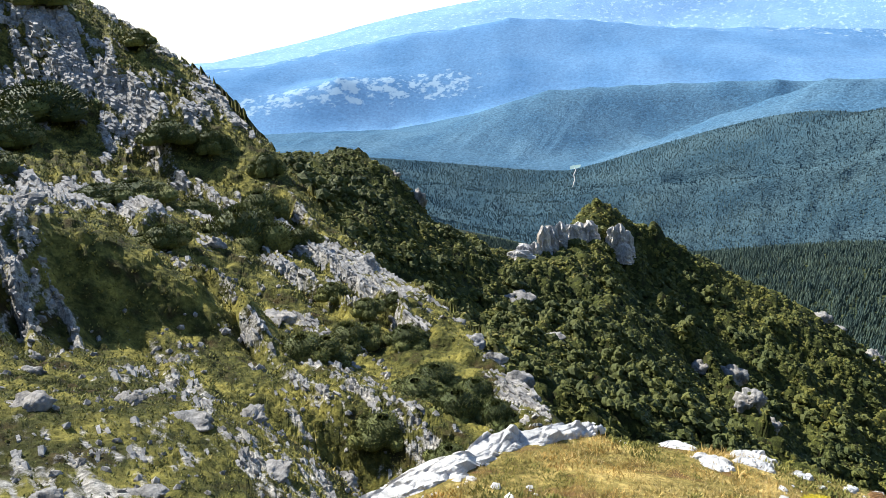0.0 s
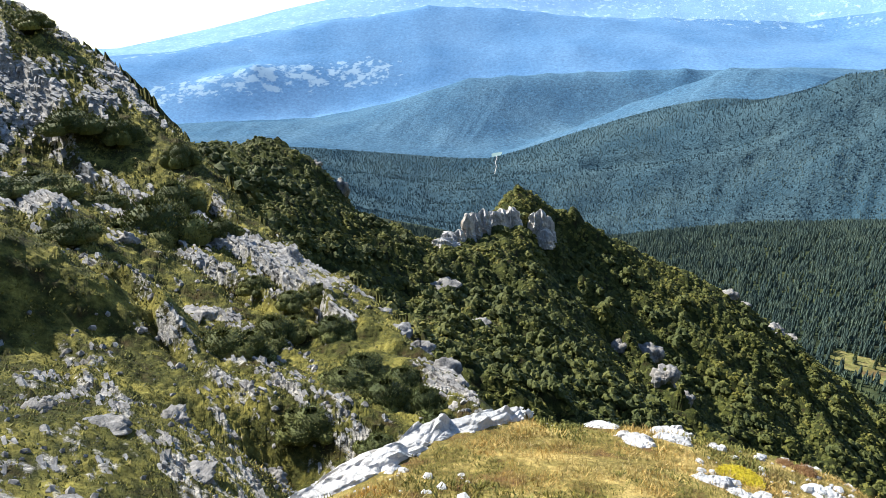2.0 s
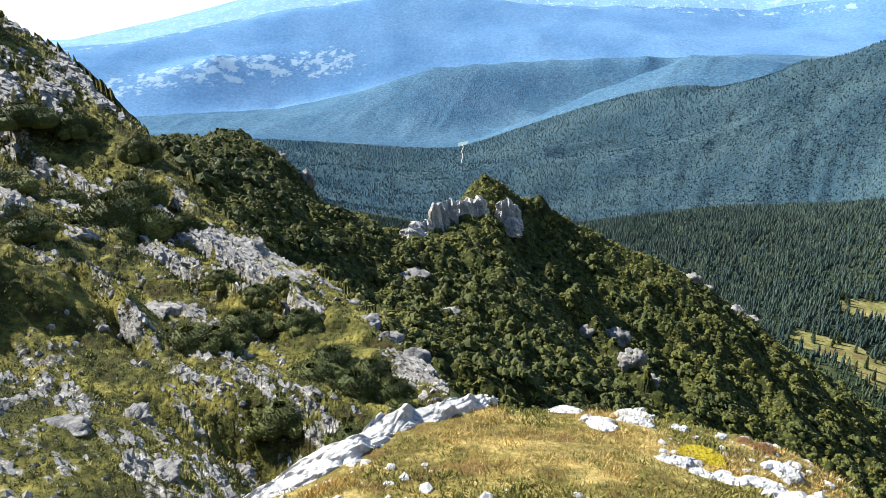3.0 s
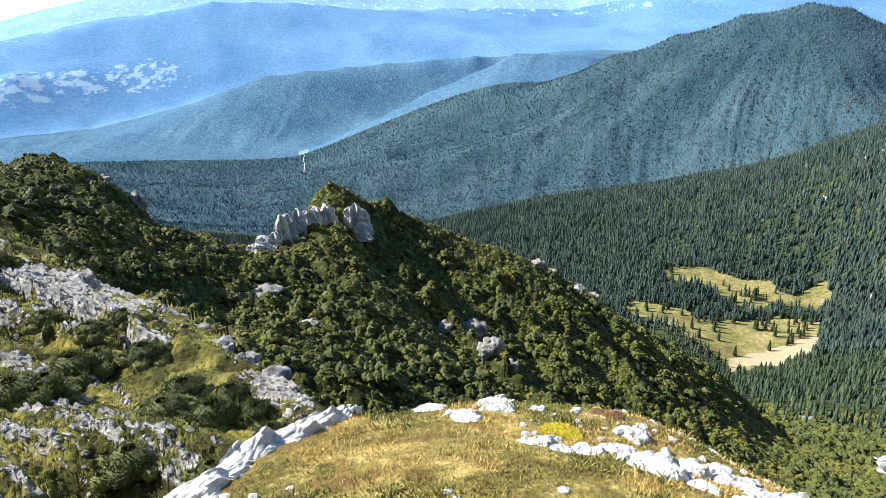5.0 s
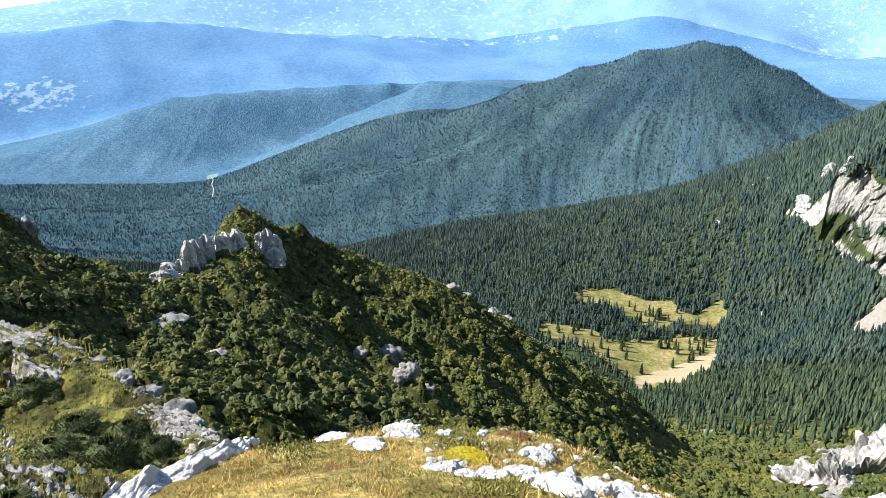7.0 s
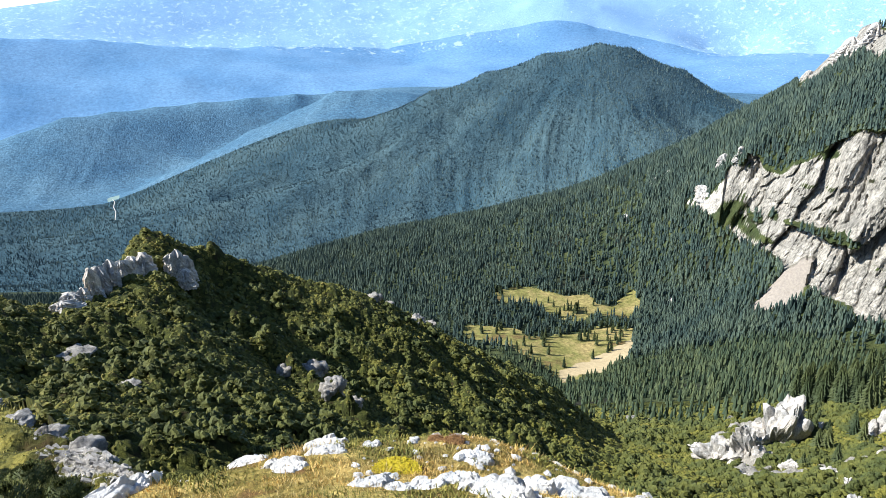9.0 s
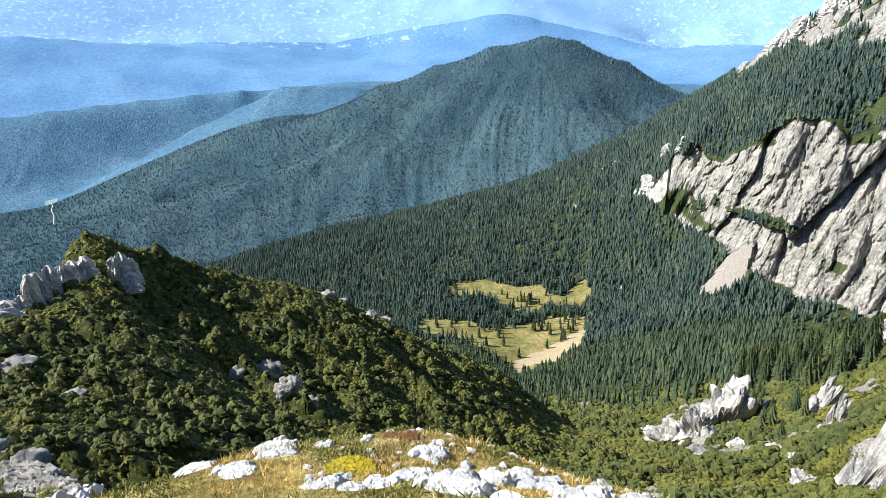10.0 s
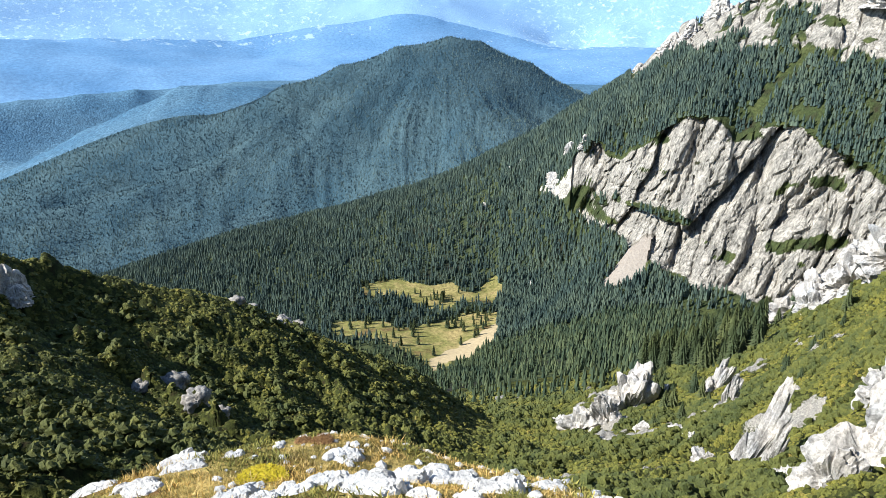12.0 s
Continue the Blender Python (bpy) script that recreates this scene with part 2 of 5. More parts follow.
def cells(x, y, z=0.0):
    """Cellular noise: how deep inside its cell a point lies (0 at the cracks), and a number from -1 to 1 for each cell."""
    x, y = np.asarray(x, np.float64), np.asarray(y, np.float64)
    z = np.zeros_like(x) + z
    i, j, k = (np.floor(v).astype(np.int64) for v in (x, y, z))
    first, second, tone = np.full(x.shape, 9.0), np.full(x.shape, 9.0), np.zeros(x.shape)
    for di in (-1, 0, 1):
        for dj in (-1, 0, 1):
            for dk in (-1, 0, 1):
                p, q, w = i + di, j + dj, k + dk
                d = (np.sqrt((p + 0.5 + 0.45 * hashed(p, q, w) - x) ** 2 + (q + 0.5 + 0.45 * hashed(p + 71, q, w) - y) ** 2 + (w + 0.5 + 0.45 * hashed(p, q + 37, w) - z) ** 2))
                near = d < first
                second = np.where(near, first, np.minimum(second, d))
                tone = np.where(near, hashed(p, q, w + 53), tone)
                first = np.where(near, d, first)
    return second - first, tone


def blocky(x, y, z=0.0):
    """Relief of broken blocks, about -1 to 1, with cracks between them."""
    edge, tone = cells(x, y, z)
    return 0.75 * tone - 0.55 * (1 - smooth(0.0, 0.16, edge))


def smooth(a, b, x):
    t = np.clip((x - a) / (b - a), 0, 1)
    return t * t * (3 - 2 * t)


def mesh_of(name, verts, faces, material, smooth_shade=False, attrs=()):
    """A mesh from arrays of vertices and of faces that all have the same number of corners."""
    me = bpy.data.meshes.new(name)
    verts, faces = np.asarray(verts, np.float32), np.asarray(faces, np.int32)
    n = faces.shape[1]
    me.vertices.add(len(verts))
    me.vertices.foreach_set("co", verts.ravel())
    me.loops.add(faces.size)
    me.loops.foreach_set("vertex_index", faces.ravel())
    me.polygons.add(len(faces))
    me.polygons.foreach_set("loop_start", np.arange(0, faces.size, n, dtype=np.int32))
    me.polygons.foreach_set("use_smooth", np.full(len(faces), smooth_shade))
    for key, values in attrs:
        a = me.attributes.new(key, "FLOAT", "POINT")
        a.data.foreach_set("value", np.asarray(values, np.float32))
    me.materials.append(material)
    me.update(calc_edges=True)
    me.validate()
    return me


# ---------------------------------------------------------------- the land
# Crest, gully and foot lines of the land: degrees left of +y, degrees above the eye's level, metres away.
def ring(rise, away, first=-180, last=180, step=8):
    return [(a, rise, away) for a in range(first, last + 1, step)]


def stretch(deg):
    """How much further the mountainside reaches towards its high side."""
    return math.exp(0.024 * min(max(deg - 38, 0), 18))


def reach(line):
    return [(a, e, r * stretch(a)) for a, e, r in line]


LINES = [
    ring(-78, 0.35), ring(-58, 1.05), ring(-48.5, 1.75),
    # grassy knoll: its brow, and the drop behind it
    [(60, -44, 2.6), (48, -42.5, 2.8), (40, -41.5, 3.0), (34, -40.4, 3.2), (26, -37.7, 3.6), (20, -36.9, 3.9), (14, -36, 4.2), (6, -36.0, 4.3), (-5, -35.6, 4.4), (-15, -35.3, 4.4),
     (-21, -36.2, 4.3), (-28, -37.7, 4.1), (-35.5, -38.5, 3.9), (-44, -39.6, 3.7), (-56, -41, 3.3), (-72, -44, 2.8)],
    [(36, -50, 4.4), (28, -50, 5.4), (20, -50, 6), (0, -50, 6.5), (-20, -50, 6.5), (-36, -50, 6), (-50, -50, 5.5), (-72, -50, 4.5)],
    [(24, -50, 11), (8, -52, 12), (-10, -52, 12), (-30, -50, 12), (-45, -47, 12), (-60, -45, 12), (-80, -40, 12)],
    [(22, -43.2, 2.4), (0, -42.9, 2.4), (-22, -42.9, 2.4), (-48, -43.5, 2.4)],
    [(19, -40.2, 3.0), (6, -39.5, 3.0), (-15, -39.4, 3.0), (-34, -40.2, 3.0)],
    [(13, -37.9, 3.6), (0, -37.6, 3.6), (-15, -37.6, 3.6), (-27, -38.9, 3.6)],
    # stony terrace beside the knoll and the gully behind it
    [(90, -42, 4.2), (80, -41, 4.8), (65, -38, 5.6), (52, -40, 6.0), (43, -44, 6.0)],
    [(90, -26, 10), (75, -26, 10.5), (65, -25.5, 11.5), (57, -28, 13), (49, -30, 13.5), (43, -34, 12.5), (39, -38, 11), (35, -44, 9)],
    # unseen rib past the left edge, added to cast shade into the hollow
    [(90, -9, 25), (74, -11.5, 25), (66, -12.5, 26)],
    [(63, -20.5, 25.5), (59, -21.8, 26), (54, -23.4, 26.5), (50, -24.6, 27), (46, -26.2, 26)],
    [(64, -13, 29.5), (60, -13.4, 30), (56, -14.8, 30.5), (52, -17.2, 31), (48, -20.2, 30.5), (45, -22.6, 29)],
    [(90, -17, 18), (70, -21.5, 18), (57, -26, 19), (49, -31, 18), (43, -35.4, 18), (38, -39.6, 17.5), (33, -42, 16), (28, -44, 14)],
    [(41, -29.5, 22.5), (37, -31.5, 21), (33, -33, 20), (29, -34.6, 18.6), (25, -37, 17.2)],
    # rocky mountainside: two lines across it, then its crest and the hollow behind
    reach([(90, -5, 32), (72, -8.5, 32), (62, -11, 32), (52, -14.5, 33), (45, -21, 33), (40, -26, 31), (35, -29, 28), (30, -31.0, 25), (25, -33.5, 21), (20, -36, 18)]),
    reach([(90, -1, 54), (72, -1.5, 54), (60, -5, 54), (52, -9, 54), (45, -14, 54), (40, -18, 50), (36, -20.5, 46), (31, -24, 40)]),
    reach([(90, 9, 80), (72, 9, 80), (62, 6, 82), (57, 3.5, 84), (52, 0.9, 85), (48.3, -2.2, 84), (44, -5.9, 80), (41, -9.7, 75), (37.7, -13.9, 66), (35.2, -17.9, 56), (31, -22.5, 46),
     (27.4, -24.2, 41), (22.7, -27.6, 33), (19.7, -31.4, 25), (16.6, -33.6, 20), (14.3, -35.9, 16)]),
    reach([(72, 3, 125), (58, -4, 122), (50, -9, 118), (44, -13.5, 112), (40, -17, 104), (36, -21, 88), (31, -26.5, 68), (27, -29, 57), (22, -32, 46), (18, -36, 34), (13, -40, 26), (6, -45, 21)]),
    # dwarf-pine shoulder and the ridge with the rock tower
    [(60, -9, 200), (46, -11.4, 190), (39.4, -12, 180), (36.6, -11.4, 175), (33.2, -11.2, 170), (30.4, -12.8, 165), (28.3, -15.5, 161), (27.7, -17.6, 160), (23.6, -18.9, 165), (19.8, -20.8, 170), (17.5, -19.8, 180),
     (14.8, -18.4, 190), (13.9, -16.8, 200), (13.1, -15.9, 203), (12.3, -15.6, 204), (11.4, -15.7, 206), (10.6, -16.6, 206), (9.6, -17.3, 208), (7.5, -17.4, 215), (2.5, -20.2, 225), (-2.2, -21.9, 235), (-5.8, -23, 245), (-8, -24.8, 250),
     (-11.2, -25.1, 265), (-12.3, -26.9, 260), (-16.6, -28.4, 270), (-21.9, -29.9, 280), (-26.3, -32.4, 285)],
    [(36, -15, 135), (30, -19, 125), (25, -24, 115), (20, -25.5, 125), (17, -28, 105), (11, -33, 86), (4, -37, 74)],
    # spur below the tower: its edge, the steep foot on the near side, the dip behind
    [(8.6, -21.4, 186), (6.2, -23.2, 178), (3.7, -24.9, 168), (0.0, -28.2, 150), (-3.4, -31.4, 134), (-8.0, -34.1, 116)],
    [(8.0, -24.4, 180), (5.4, -27.0, 171), (2.4, -29.4, 157.5), (-1.2, -32.4, 140), (-4.8, -34.9, 125.5), (-9.6, -36.9, 108)],
    [(7.6, -21.6, 203), (4.8, -24.4, 190), (1.6, -27.4, 172), (-2.0, -31.0, 152), (-6.4, -34.4, 132)],
    [(12.3, -19.2, 186), (10.6, -23.4, 158), (7.6, -28.0, 128), (3.6, -32.6, 104), (-2.0, -36.6, 92)],
    [(-2, -24.2, 205), (-8, -28, 190), (-14, -31.2, 185), (-20, -34, 180)],
    [(24, -33, 55), (15, -38, 50), (8, -40.5, 55), (0, -42, 62), (-8, -41.5, 72), (-16, -40.3, 92), (-23, -38.5, 130), (-28, -36, 190), (-28, -34.2, 260), (-27, -32.2, 380), (-25.3, -31, 520)],
    [(60, -11.5, 225), (46, -13.5, 214), (40, -14.2, 203), (33, -14.6, 194), (30, -16.4, 187), (28, -20.5, 182), (24, -22.6, 188), (19.8, -24, 194), (16, -22.6, 210), (13, -20.2, 226), (10, -21, 233), (5, -22.6, 245), (0, -24.6, 256), (-6, -27.2, 268), (-11, -29.2, 287), (-17, -31.8, 292)],
    [(60, -14, 290), (40, -17, 280), (30, -20, 265), (20, -26, 275), (10, -25, 300), (0, -29, 330), (-8, -32, 340), (-15, -34, 345), (-22, -34.5, 350)],
    # wooded slope and crags below the knoll on the cliff side
    [(-30, -44, 35), (-45, -42, 40), (-60, -38, 40), (-75, -30, 40), (-95, -16, 40)],
    [(-32, -41, 80), (-40, -39.3, 85), (-50, -38, 85), (-60, -35, 85), (-72, -25, 85), (-95, -5, 85)],
    [(-34, -36.8, 160), (-39.4, -35.8, 170), (-46, -34.8, 160), (-53.5, -33.6, 150), (-58.8, -31, 140), (-63, -27, 130), (-72, -15, 130), (-95, 5, 130)],
    [(-33, -34.6, 250), (-39.4, -34.0, 255), (-42, -32.6, 260), (-47, -30.6, 260), (-53, -27.5, 240), (-58, -24, 230), (-63, -20, 220), (-72, -8, 220), (-95, 10, 220)],
    [(-37, -31, 370), (-43, -28.6, 360), (-48, -26.4, 350), (-52, -24.5, 340), (-57, -20.5, 330), (-61, -17, 320), (-70, -5, 320), (-95, 12, 320)],
    [(-33, -28.4, 560), (-39, -26.4, 560), (-45, -24.8, 560), (-50.3, -24.4, 560), (-56, -23.6, 520), (-61, -21.5, 480), (-70, -8, 480), (-95, 14, 480)],
    # meadow, forest foot, cliff foot and cliff top
    [(40, -25, 520), (20, -30, 520), (8, -31, 520), (-4, -31.5, 520), (-14, -31.5, 540)],
    [(-14.4, -26.3, 705), (-20, -28.8, 620), (-24.7, -30.2, 590), (-28, -28.4, 640), (-30.1, -25.8, 725)],
    [(-13, -25.6, 740), (-17.8, -23.1, 820), (-24, -22.7, 835), (-28.8, -24.6, 765)],
    [(40, -21, 850), (28, -23.5, 850), (12, -24.5, 830), (3, -25, 820), (-5, -24.6, 830), (-12, -23.4, 850), (-18, -22.2, 870), (-24, -21.4, 880), (-30, -22, 850), (-35, -22.4, 790)],
    [(-36.5, -20.5, 800), (-39.2, -22.6, 700), (-44.8, -21, 690), (-50.3, -22.2, 660), (-54.5, -23, 645), (-60, -22.6, 620), (-72, -6, 600), (-95, 15, 600)],
    [(-34.7, -14, 880), (-37.2, -10.9, 850), (-40, -12.2, 820), (-42.1, -10.2, 800), (-45, -8.4, 785), (-47.1, -8.5, 775), (-48.6, -9.8, 775), (-50.2, -8.8, 765), (-53.1, -8.7, 745), (-55.8, -10.8, 720), (-59, -12, 705), (-66, -6, 690), (-95, 17, 700)],
    [(-95, 20, 1000), (-66, 11, 1000), (-60, 8, 1000), (-52, 3.5, 1020), (-47.1, 0, 1050), (-43.7, -1.7, 1080), (-40.7, -5.2, 1100), (-38.2, -6.6, 1120), (-36.4, -7.7, 1140), (-33.3, -9.9, 1180),
     (-24.7, -14.3, 1250), (-15.7, -16.6, 1300), (-5.9, -18.3, 1300), (1, -19.7, 1250), (9, -21.2, 1150), (20, -22, 1050), (40, -18, 1000)],
    [(-95, 10, 1450), (-60, 3, 1450), (-50, -4, 1450), (-40, -9, 1500), (-36, -11, 1500), (-30, -12, 1550), (-24, -15.5, 1550), (-15, -17.7, 1600), (-5, -19.4, 1600), (5, -20.8, 1500), (16, -20.5, 1400), (40, -16, 1300)],
    # wooded peak beyond the meadow, its face and its long shoulder
    [(-34, -9.6, 1950), (-28, -8.5, 1900), (-22, -9.8, 1900), (-14, -12, 1900), (-6, -13.6, 1900), (4, -15.2, 1900), (14, -15.6, 1950)],
    [(-60, -4, 2250), (-45, -8, 2250), (-39, -7.8, 2250), (-36.4, -6.8, 2250), (-32.1, -4.5, 2250), (-28, -2.9, 2220), (-25.3, -2.5, 2200), (-21, -3.3, 2150), (-16.3, -4.8, 2130), (-11.6, -6.3, 2130),
     (-7, -8.4, 2120), (0, -11.2, 2100), (8, -13.6, 2080)],
    [(-60, -6, 2400), (-45, -8, 2400), (-38, -8.5, 2400), (-30, -6.5, 2400), (-25, -5, 2400), (-18, -6.5, 2350), (-12, -7.6, 2300), (-6, -8.6, 2280)],
    [(-12, -6.8, 2560), (-9, -6.1, 2550), (-3.9, -6, 2550), (-0.1, -7.5, 2520), (7.1, -10.5, 2450), (13.6, -13.4, 2300)],
    # main valley, the dark hill across it
    [(45, -13, 1800), (34, -14.6, 1800), (27.7, -15.9, 1800), (21.7, -15.9, 1900), (17.2, -14.8, 2150), (14.4, -13.7, 2300), (10, -11.9, 2600), (4, -9.8, 2800), (-2, -8.2, 2900)],
    [(60, -10, 2700), (45, -10, 2700), (40.5, -9.7, 2750), (32.9, -10, 2800), (28, -10.2, 2850), (23.4, -9.2, 2900), (16.7, -7.1, 3000), (7, -6.6, 3050), (-0.5, -6.3, 3000), (-8, -6.0, 3050), (-20, -6, 3000), (-45, -6.5, 3000), (-60, -6, 3000)],
    # far country up to the horizon
    [(60, -9, 3150), (42, -10, 3150), (30, -10, 3200), (20, -8.4, 3250), (8, -7, 3250), (-8, -6.3, 3250), (-30, -6, 3250), (-60, -6, 3250)],
    [(60, -7.6, 3500), (45, -7.7, 3500), (42.3, -7.7, 3500), (37.5, -6.5, 3520), (34.2, -5.6, 3550), (30, -6, 3550), (24, -6.4, 3500), (20, -5.9, 3500), (8, -4.8, 3500), (-2, -4.9, 3500), (-8, -5.3, 3500), (-30, -4.9, 3500), (-60, -5, 3500)],
    [(60, -6.2, 3750), (38, -6, 3750), (28, -4.8, 3750), (20, -3.6, 3750), (8, -3.6, 3750), (0, -4.0, 3750), (-8, -4.6, 3750), (-30, -4.4, 3750), (-60, -4, 3750)],
    [(60, -5.2, 4050), (45, -5.0, 4050), (40, -4.6, 4050), (34, -3.9, 4050), (28, -2.6, 4050), (20, -1.4, 4050), (14, -1.8, 4030), (8, -2.4, 4010), (1, -3.0, 4000), (-5, -3.5, 4000), (-10, -4.1, 4000), (-16, -3.4, 4000), (-23, -2.9, 4000), (-30, -3.6, 4050), (-40, -3.5, 4050), (-60, -3.4, 4050)],
    [(60, -4.8, 4250), (40, -4.4, 4250), (28, -2.4, 4250), (18, -1.8, 4250), (8, -2.6, 4250), (0, -2.6, 4250), (-8, -2.8, 4250), (-16, -1.8, 4220), (-22, -1.0, 4220), (-28, -1.9, 4250), (-34, -3.2, 4250), (-60, -3, 4250)],
    [(60, -4.5, 4500), (42, -4.2, 4500), (37, -3.4, 4500), (30, -1.9, 4500), (22, -0.9, 4500), (14.8, -0.7, 4500), (6, -1.0, 4500), (0, -1.0, 4500), (-8, -1.0, 4450), (-15, -0.4, 4400), (-20, 0.5, 4400), (-22.5, 0.8, 4400), (-25.2, 0.2, 4400), (-29.1, -1.2, 4400), (-33.5, -3.1, 4400), (-36, -3.8, 4420), (-41, -3.0, 4450), (-60, -2.5, 4450)],
    [(180, -4.2, 4850), (60, -4.2, 4850), (44, -4.0, 4850), (37, -2.8, 4850), (30, -1.3, 4850), (22, 0.0, 4850), (14, 1.2, 4850)], ring(-0.9, 4850, -180, -80), ring(1.7, 4850, -72, 8),
    # the mountain behind the photographer
    [(110, -20, 4), (140, -12, 4), (180, -10, 4)], [(-180, -10, 4), (-140, -16, 4), (-110, -30, 4)],
    [(110, 8, 40), (140, 20, 40), (180, 22, 40)], [(-180, 22, 40), (-140, 14, 40), (-110, -2, 40)],
    [(110, 20, 300), (140, 24, 300), (180, 24, 300)], [(-180, 24, 300), (-140, 22, 300), (-110, 16, 300)],
    [(80, -6, 1200), (110, 4, 1500), (140, 6, 1500), (180, 6, 1500)], [(-180, 6, 1500), (-140, 6, 1500), (-110, 8, 1500)],
]


def dense(line, gap):
    """Points along a line, no further apart than gap radians, as (angle, log distance, rise)."""
    out = []
    for (a0, e0, r0), (a1, e1, r1) in zip(line, line[1:]):
        n = max(1, int(math.hypot(radians(a1 - a0), math.log(r1 / r0)) / gap))
        for k in range(n):
            f = k / n
            out.append((radians(a0 + (a1 - a0) * f), math.log(r0) + math.log(r1 / r0) * f, e0 + (e1 - e0) * f))
    a, e, r = line[-1]
    return out + [(radians(a), math.log(r), e)]


knots = np.array([p for line in LINES for p in dense(line, 0.05 if abs(line[0][0]) < 100 else 0.2)])
gap = np.hypot(knots[:, None, 0] - knots[None, :, 0], knots[:, None, 1] - knots[None, :, 1])
size = len(knots)
system = np.zeros((size + 1, size + 1))
system[:size, :size] = -gap + np.eye(size) * 0.0006
system[:size, size] = system[size, :size] = 1
weights = np.linalg.solve(system, np.r_[knots[:, 2], 0.0])


def rise_at(angle, logr):
    """The land's smooth rise in degrees, drawn tight between the lines."""
    angle, logr = angle.ravel(), logr.ravel()
    out = np.empty(len(angle), np.float32)
    kx, ky, kw = (np.float32(v) for v in (knots[:, 0], knots[:, 1], -weights[:size]))
    for s in range(0, len(angle), 20000):
        dx = np.float32(angle[s:s + 20000, None]) - kx
        dy = np.float32(logr[s:s + 20000, None]) - ky
        out[s:s + 20000] = np.sqrt(dx * dx + dy * dy) @ kw + np.float32(weights[size])
    return out


def steps(pairs):
    """Distances in geometric steps: (from, to, count) stretches."""
    return np.concatenate([np.geomspace(a, b, n, endpoint=False) for a, b, n in pairs] + [[pairs[-1][1]]])


angles = np.radians(np.concatenate([np.arange(-180, -70, 4.0), np.arange(-70, -64, 0.2), np.arange(-64, -33, 0.14), np.arange(-33, 14, 0.2), np.arange(14, 66, 0.14), np.arange(66, 70, 0.2), np.linspace(70, 180, 29)]))
dists = steps([(0.004, 0.25, 5), (0.25, 2, 12), (2, 5, 52), (5, 9, 14), (9, 95, 190), (95, 300, 80), (300, 480, 16), (480, 600, 16), (600, 880, 140), (880, 1150, 26), (1150, 1400, 14), (1400, 1900, 8), (1900, 2280, 26), (2280, 3100, 44), (3100, 4850, 80)])
AA, RR = np.meshgrid(angles, dists, indexing="ij")
rise = rise_at(AA, np.log(RR)).reshape(AA.shape)
DEG = np.degrees(AA)
XX, YY = -np.sin(AA) * RR, np.cos(AA) * RR
ZZ = np.tan(np.radians(rise)) * RR
ZZ = np.where(RR < 0.35, -math.tan(radians(78)) * 0.35, ZZ)
XX[:, 0] -= 0.01
XX[:, 1] -= 0.01


def between(x, pairs):
    xs, ys = zip(*sorted(pairs))
    return np.interp(x, xs, ys)


# where each kind of land lies
RS = RR / np.exp(0.024 * np.clip(DEG - 38, 0, 18))
slope_edge = between(np.log(RS), [(math.log(r), a) for r, a in ((6, 36), (9, 31), (14, 15.5), (16, 14.3), (20, 16.6), (25, 19.7), (33, 22.7), (41, 27.4), (46, 31), (56, 35.2), (66, 37.7), (75, 41), (85, 47), (98, 62))])
in_knoll = ((RR < 6) & (DEG < 38)) | (RR < 2.3)
in_slope = (RS < 98) & (DEG > slope_edge) & ~in_knoll
in_ridge = (RR < 400) & ~in_knoll & ~in_slope
wob = fbm(XX / 60, YY / 60, 0.0, 3)
EL = np.degrees(np.arctan2(ZZ, RR))
fray = 0.9 * fbm(AA * 720 / 22, ZZ / 18, 0.5, 4)
top_el = between(DEG, [(-34, -14.8), (-35, -14), (-37.2, -10.7), (-38.6, -11.2), (-40, -12.2), (-42.1, -10), (-45, -8.2), (-47.1, -8.3), (-48.6, -9.6), (-50.2, -8.5), (-53.1, -8.5), (-55.8, -10.6), (-59, -12), (-66, -8)])
foot_el = between(DEG, [(-34, -15), (-35, -15.4), (-37.4, -17.2), (-39.7, -18.2), (-42.5, -20.0), (-44.7, -20.9), (-48, -21.9), (-54, -22.7), (-57, -23.4), (-61.2, -23.6), (-66, -22)])
cliff_mask = smooth(-0.25, 0.35, EL - foot_el + fray) * smooth(-0.25, 0.35, top_el - EL + fray) * (RR > 590) * (RR < 905)
cliff_mask *= smooth(-0.42, -0.2, fbm(AA * 720 / 40, ZZ / 24, 2.5, 4) + 0.25 * smooth(-37, -41, DEG))
crest_el = between(DEG, [(-38.2, -6.6), (-40.7, -5.2), (-43.7, -1.7), (-47.1, 0), (-52, 3.5), (-60, 8), (-66, 11)])
crag_deep = between(DEG, [(-39, 0.2), (-41.5, 0.8), (-44, 1.8), (-47, 3.0), (-50, 5.5), (-55, 9.0), (-62, 12)])
high_crag = smooth(-0.3, 0.4, crag_deep - (crest_el - EL) + 1.6 * fray) * (RR > 760) * (RR < 1120) * (EL > top_el + 1.2) * smooth(-39.5, -41, DEG) * smooth(-0.3, 0.02, fbm(XX / 34, YY / 34, 0.3, 4) + 0.06)
gully = (np.abs(DEG - between(EL, [(-8.6, -49.4), (-6.4, -50.4), (-3.9, -52.3), (-1.1, -54.0), (1, -55)]) + 0.3 * fray) < 0.42) & (EL > -8.6) & (EL < 0.5) & (RR > 720) & (RR < 1100)
glade = ((DEG + 53.3) ** 2 / 1.6 + (EL + 7.7) ** 2 / 0.5 + fray < 1) & (RR > 700) & (RR < 1000)
in_cliff = (RR > 590) & (RR < 1150) & (DEG < -36)


def inside(x, y, outline):
    """Whether points lie inside a closed outline."""
    hit = np.zeros(x.shape, bool)
    for (x0, y0), (x1, y1) in zip(outline, outline[1:] + outline[:1]):
        if y0 != y1:
            hit ^= ((y0 > y) != (y1 > y)) & (x < (x1 - x0) * (y - y0) / (y1 - y0) + x0)
    return hit


